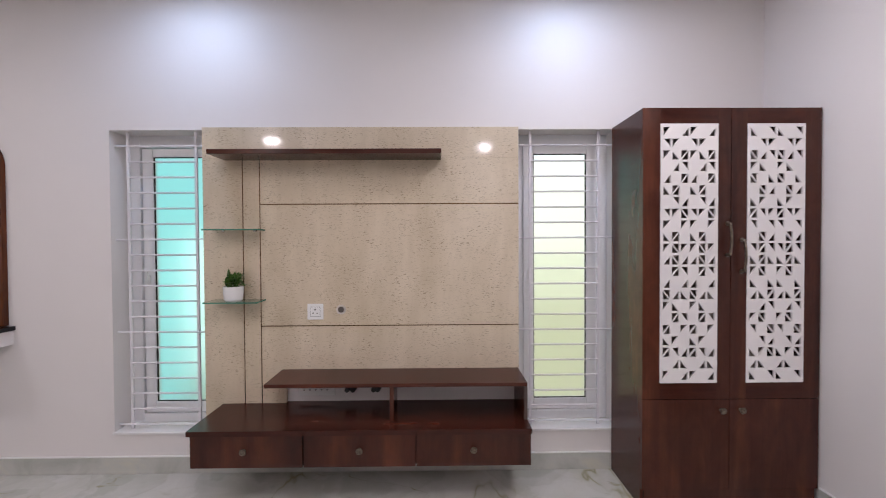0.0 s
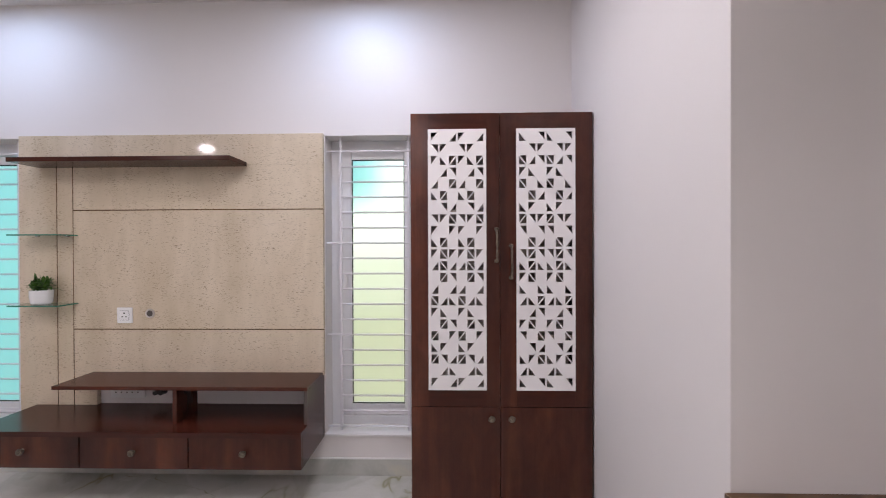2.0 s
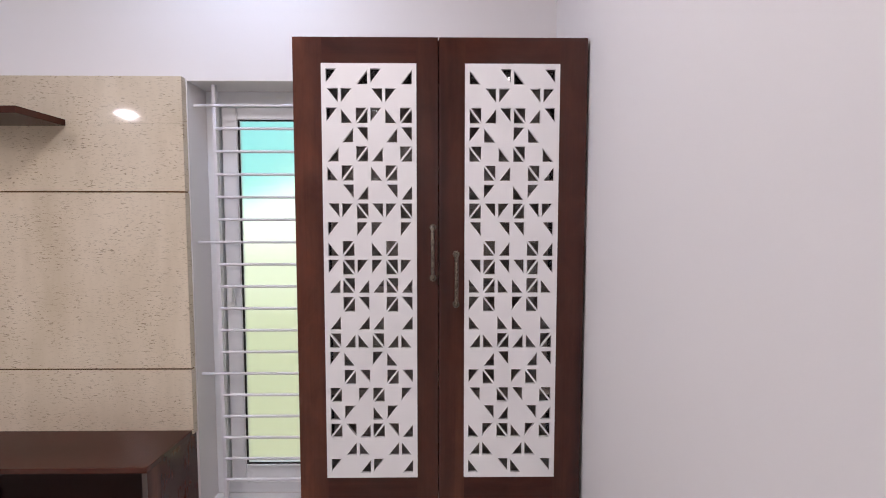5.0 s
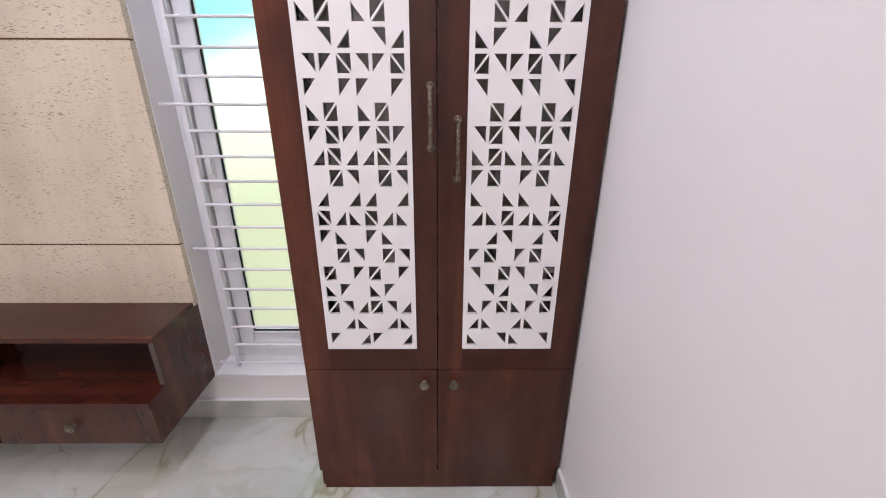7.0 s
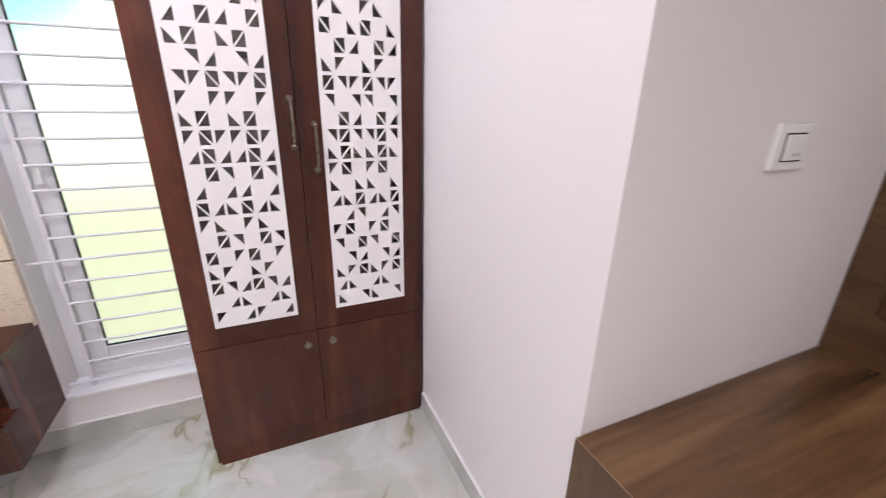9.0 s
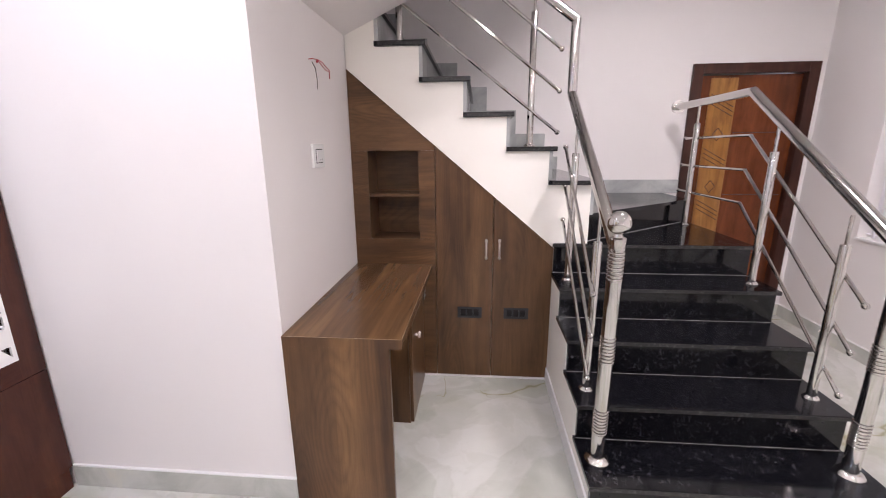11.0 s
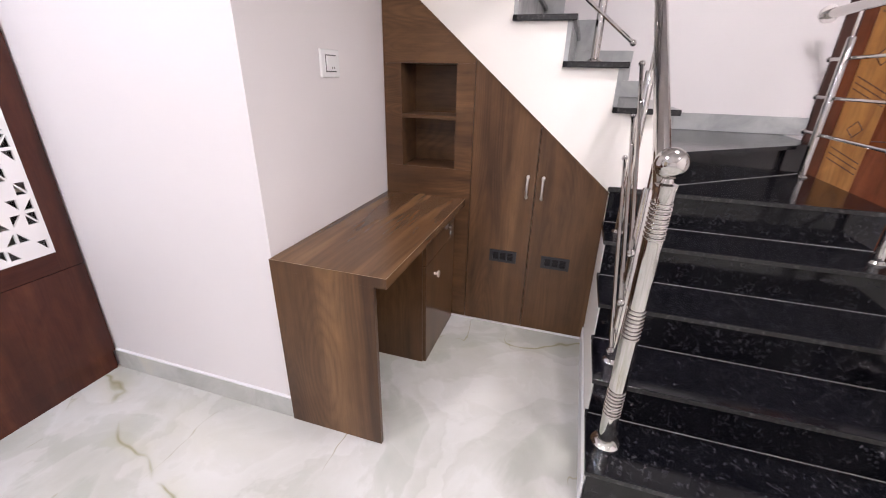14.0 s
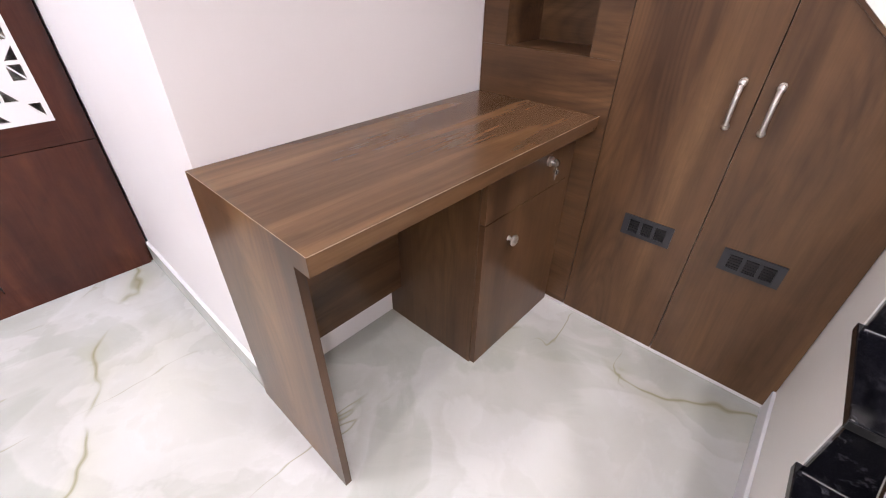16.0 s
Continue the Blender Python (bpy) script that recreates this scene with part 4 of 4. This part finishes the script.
part("gap", boxes((2.410, 2.488, DESK_Y - 0.0128, DESK_Y - 0.0121, 1.388, 1.452)), DARK, sw, "dark slit round the rocker")
rk = part("rocker", boxes((2.412, 2.486, DESK_Y - 0.019, DESK_Y - 0.0129, 1.3915, 1.4485), bevel=0.002), PLASTIC, sw)
for x in (2.444, 2.461):
    part("mark", boxes((x, x + 0.004, DESK_Y - 0.0196, DESK_Y - 0.0191, 1.400, 1.408)), BLACKPL, rk, "small dark mark")
wr = thing("loose_wire", (2.456, DESK_Y, 1.833), "short loose red wires sticking out of the wall", "wire")
for dz, end in ((0.0, 1.78), (-0.016, 1.795)):
    part("cable_end", sweep(bmesh.new(), [(2.440, DESK_Y + 0.004, 1.831), (2.456, DESK_Y - 0.012, 1.836), (2.493, DESK_Y - 0.02, 1.839), (2.534, DESK_Y - 0.025, 1.836 + dz), (2.588, DESK_Y - 0.022, 1.826 + dz), (2.639, DESK_Y - 0.02, 1.819 + dz * 0.4), (2.637, DESK_Y - 0.02, end)], 0.002, 8), REDWIRE, wr, smooth=True)
part("knot", ball(bmesh.new(), (2.488, DESK_Y - 0.02, 1.83), 0.006, 10), REDWIRE, wr, smooth=True)
part("cable_end", sweep(bmesh.new(), [(2.481, DESK_Y + 0.004, 1.836), (2.484, DESK_Y - 0.012, 1.80), (2.495, DESK_Y - 0.012, 1.75), (2.498, DESK_Y - 0.008, 1.715)], 0.0018, 8), BORE, wr, "thin grey wire end", smooth=True)

# ---- stairs ----
R1, R2 = 0.18, 0.183
NOSE = [1.925, 2.180, 2.440, 2.700, 2.955]
SY0, SY1 = -1.14, -0.035
stairs = thing("staircase", (3.0, -0.5, 0), "turning staircase clad in polished black granite", "staircase", kind="structure")
core = bmesh.new()
for k in range(4):
    box(core, NOSE[k] + 0.04, NOSE[k + 1] + 0.04, SY0 + 0.01, SY1, 0, R1 * (k + 1) - 0.022)
box(core, NOSE[4] + 0.04, EAST, SY0 + 0.01, SY1, 0, R1 * 5 - 0.022)
part("side_wall", core, CREAM, stairs, "cream-painted stair side")
for k in range(5):
    z = R1 * (k + 1)
    x1 = NOSE[k + 1] + 0.02 if k < 4 else EAST
    part("riser", boxes((NOSE[k] + 0.02, NOSE[k] + 0.0395, SY0, SY1 - 0.003, R1 * k + 0.0005, z - 0.0225)), GRANITE, stairs)
    part("tread", boxes((NOSE[k], x1 + (0.0195 if k < 4 else 0), SY0 - 0.012, SY1 + 0.008, z - 0.022, z), bevel=0.002), GRANITE, stairs)
    part("nosing_edge", boxes((NOSE[k] - 0.0015, NOSE[k] - 0.0002, SY0 - 0.011, SY1 + 0.007, z - 0.02, z - 0.003)), EDGE, stairs, "rough grey front edge of the tread")
# turning step
Z6 = 1.07
tip, hinge = (3.74, -1.112), (2.99, -0.178)
part("turn_riser", prism([hinge, tip, (EAST - 0.001, -1.112), (EAST - 0.001, -1.09), (3.755, -1.09), (3.01, -0.178)], "z", 0.9005, Z6 - 0.0225), GRANITE, stairs)
part("turn_core", prism([(3.012, -0.177), (3.757, -1.089), (EAST - 0.002, -1.089), (EAST - 0.002, -0.05), (3.012, -0.05)], "z", 0.9005, Z6 - 0.0225), CREAM, stairs)
part("turn_tread", prism([(2.975, -0.19), (3.725, -1.128), (EAST - 0.001, -1.128), (EAST - 0.001, -0.05), (2.975, -0.05)], "z", Z6 - 0.022, Z6), GRANITE, stairs)
for k in range(5):
    part("joint_line", boxes((NOSE[k] + 0.0175, NOSE[k] + 0.0197, SY0, SY1 - 0.003, R1 * k + 0.0005, R1 * k + 0.0026)), JOINT, stairs, "pale joint under the riser")
part("joint_line", prism([(2.987, -0.181), (3.737, -1.115), (3.74, -1.112), (2.99, -0.178)], "z", 0.9004, 0.9026), JOINT, stairs)
# upper flight
NY = [-0.265 + 0.243 * k for k in range(8)]
ZU = [1.268 + 0.187 * k for k in range(8)]
for k in range(8):
    y1 = NY[k + 1] + 0.02 if k < 7 else NORTH
    zb = Z6 if k == 0 else ZU[k - 1]
    part("riser", boxes((STAIR_X + 0.005, EAST - 0.002, NY[k] + 0.02, NY[k] + 0.0395, zb + 0.0005, ZU[k] - 0.0255)), STAIRSKIRT, stairs, "grey tiled riser")
    part("tread", boxes((STAIR_X - 0.02, EAST - 0.002, NY[k], y1 + (0.019 if k < 7 else 0), ZU[k] - 0.025, ZU[k]), bevel=0.002), GRANITE, stairs)
    part("nosing_edge", boxes((STAIR_X - 0.0215, STAIR_X - 0.0202, NY[k] + 0.001, y1 - 0.001, ZU[k] - 0.022, ZU[k] - 0.003)), EDGE, stairs)
# cream face under the upper flight
pts = [(SY1 + 0.0005, 0.864), (S0[0], S0[1] + 0.003), (S0[0], ZU[5] - 0.026)]
for k in range(5, -1, -1):
    pts += [(NY[k] + 0.04, ZU[k] - 0.026)]
    if k:
        pts += [(NY[k] + 0.04, ZU[k - 1] - 0.026)]
pts += [(NY[0] + 0.04, 0.902), (SY1 + 0.0005, 0.902)]
part("face_wall", prism(pts, "x", STAIR_X + 0.001, STAIR_X + 0.06), CREAM, stairs, "cream-painted stair face")
part("inner_wall", boxes((STAIR_X + 0.06, STAIR_X + 0.1, 0.0, 2.4, 0.0, 0.85)), CREAM, stairs)
# stepped skirting along the stairwell wall
for k in range(7):
    z = ZU[k]
    part("stair_skirting", boxes((EAST - 0.014, EAST - 0.003, NY[k] + 0.0205, NY[k + 1] + 0.02, z + 0.0005, z + 0.105), bevel=0.002), STAIRSKIRT, stairs)
    part("stair_skirting", boxes((EAST - 0.014, EAST - 0.003, NY[k + 1] - 0.11, NY[k + 1] + 0.02, z + 0.1055, z + 0.292), bevel=0.002), STAIRSKIRT, stairs)
part("stair_skirting", boxes((EAST - 0.014, EAST - 0.003, -1.243, NY[0] + 0.02, Z6 + 0.0005, Z6 + 0.11), bevel=0.002), STAIRSKIRT, stairs)
part("stair_skirting", boxes((1.95, STAIR_X - 0.002, SY1, SY1 + 0.01, 0, 0.09), bevel=0.002), WHITE, stairs, "white skirting along the stair side")


# ---- steel railings ----
def newel(x, y, z, parent, top=1.185):
    bm = bmesh.new()
    prof = [(0.05, 0.0), (0.05, 0.004), (0.042, 0.014), (0.034, 0.018), (0.0282, 0.02), (0.0282, 0.023)]
    for c in (0.13, 0.45, 0.79):
        h = c
        prof += [(0.0282, h - 0.004), (0.0282, h - 0.002)]
        for k in range(8):
            prof += [(0.0280, h), (0.0300, h + 0.0014), (0.0308, h + 0.0044), (0.0300, h + 0.0074), (0.0280, h + 0.0088), (0.0250, h + 0.0092), (0.0250, h + 0.0134)]
            h += 0.0142
        prof += [(0.0282, h + 0.001), (0.0282, h + 0.003)]
    H = top - z - 0.052
    prof += [(0.0282, H - 0.02), (0.030, H - 0.012), (0.030, H - 0.004), (0.018, H), (0.014, H + 0.012)]
    turned(bm, prof, pose(x, y, z), 36)
    p = part("newel_post", bm, STEEL, parent, "stout ringed steel newel", smooth=True)
    part("ball", ball(bmesh.new(), (x, y, top), 0.043, 24), STEEL, p, smooth=True)


def baluster(x, y, z, parent, height=0.70, pin=0.12):
    bm = turned(bmesh.new(), [(0.032, 0), (0.032, 0.004), (0.026, 0.012), (0.0185, 0.016), (0.0185, height - 0.004), (0.0165, height)], pose(x, y, z), 18)
    p = part("baluster", bm, STEEL, parent, smooth=True)
    part("pin", tube(bmesh.new(), (x, y, z + height), (x, y, z + height + pin), 0.007, segments=10), STEEL, p, smooth=True)


def bar(points, parent, r=0.0085):
    bm = sweep(bmesh.new(), points, r, 10)
    for p in (points[0], points[-1]):
        ball(bm, p, 0.0145, 12)
    part("bar", bm, STEEL, parent, "thin steel bar with ball ends", smooth=True)


def handrail(points, parent, r=0.0255, caps=True):
    part("handrail", sweep(bmesh.new(), points, r, 18), STEEL, parent, "round polished steel handrail", smooth=True)


RY = -1.07
rail = thing("stair_railing", (2.07, RY, 0.18), "polished stainless steel stair railing by the door", "railing", "stair railings")
newel(2.068, RY, 0.18, rail)
baluster(2.312, RY, 0.36, rail)
baluster(2.82, RY, 0.72, rail)
baluster(3.62, RY, 0.90, rail)
handrail([(2.085, RY, 1.09), (3.07, RY, 1.735), (3.93, RY, 1.735)], rail)
part("end_cap", turned(bmesh.new(), [(0.02, 0), (0.045, 0.002), (0.045, 0.02), (0.034, 0.028), (0.005, 0.03)], pose(3.93, RY, 1.735, 0, 90)), STEEL, rail, smooth=True)
for za, xs, zc in ((0.842, 2.195, 1.507), (0.636, 2.207, 1.317), (0.438, 2.212, 1.131)):
    y = RY - 0.022
    bar([(xs, y, za), (3.068, y, zc), (3.815, y, zc - 0.002)], rail)

LY = -0.095
rail = thing("stair_railing", (2.07, LY, 0.18), "polished stainless steel railing of the turning stairs", "railing", "stair railings")
newel(2.075, LY, 0.18, rail)
baluster(2.312, LY, 0.36, rail)
baluster(2.83, LY, 0.72, rail)
UXR = 3.03
handrail([(2.09, LY, 1.09), (3.02, LY, 1.735), (UXR, LY, 2.11), (UXR, 1.3, 3.12)], rail)
for xa, za, xb, zb in ((2.26, 0.845, 3.0, 1.45), (2.245, 0.66, 2.955, 1.235), (2.236, 0.46, 2.955, 1.045)):
    bar([(xa, LY + 0.02, za), (xb, LY + 0.02, zb)], rail)
baluster(UXR, 0.125, ZU[1], rail)
baluster(UXR, 0.86, ZU[4], rail)
for za in (1.965, 1.752, 1.533):
    x = UXR - 0.012
    bar([(x, -0.025, za), (x, 1.15, za + 1.175 * 0.785)], rail)
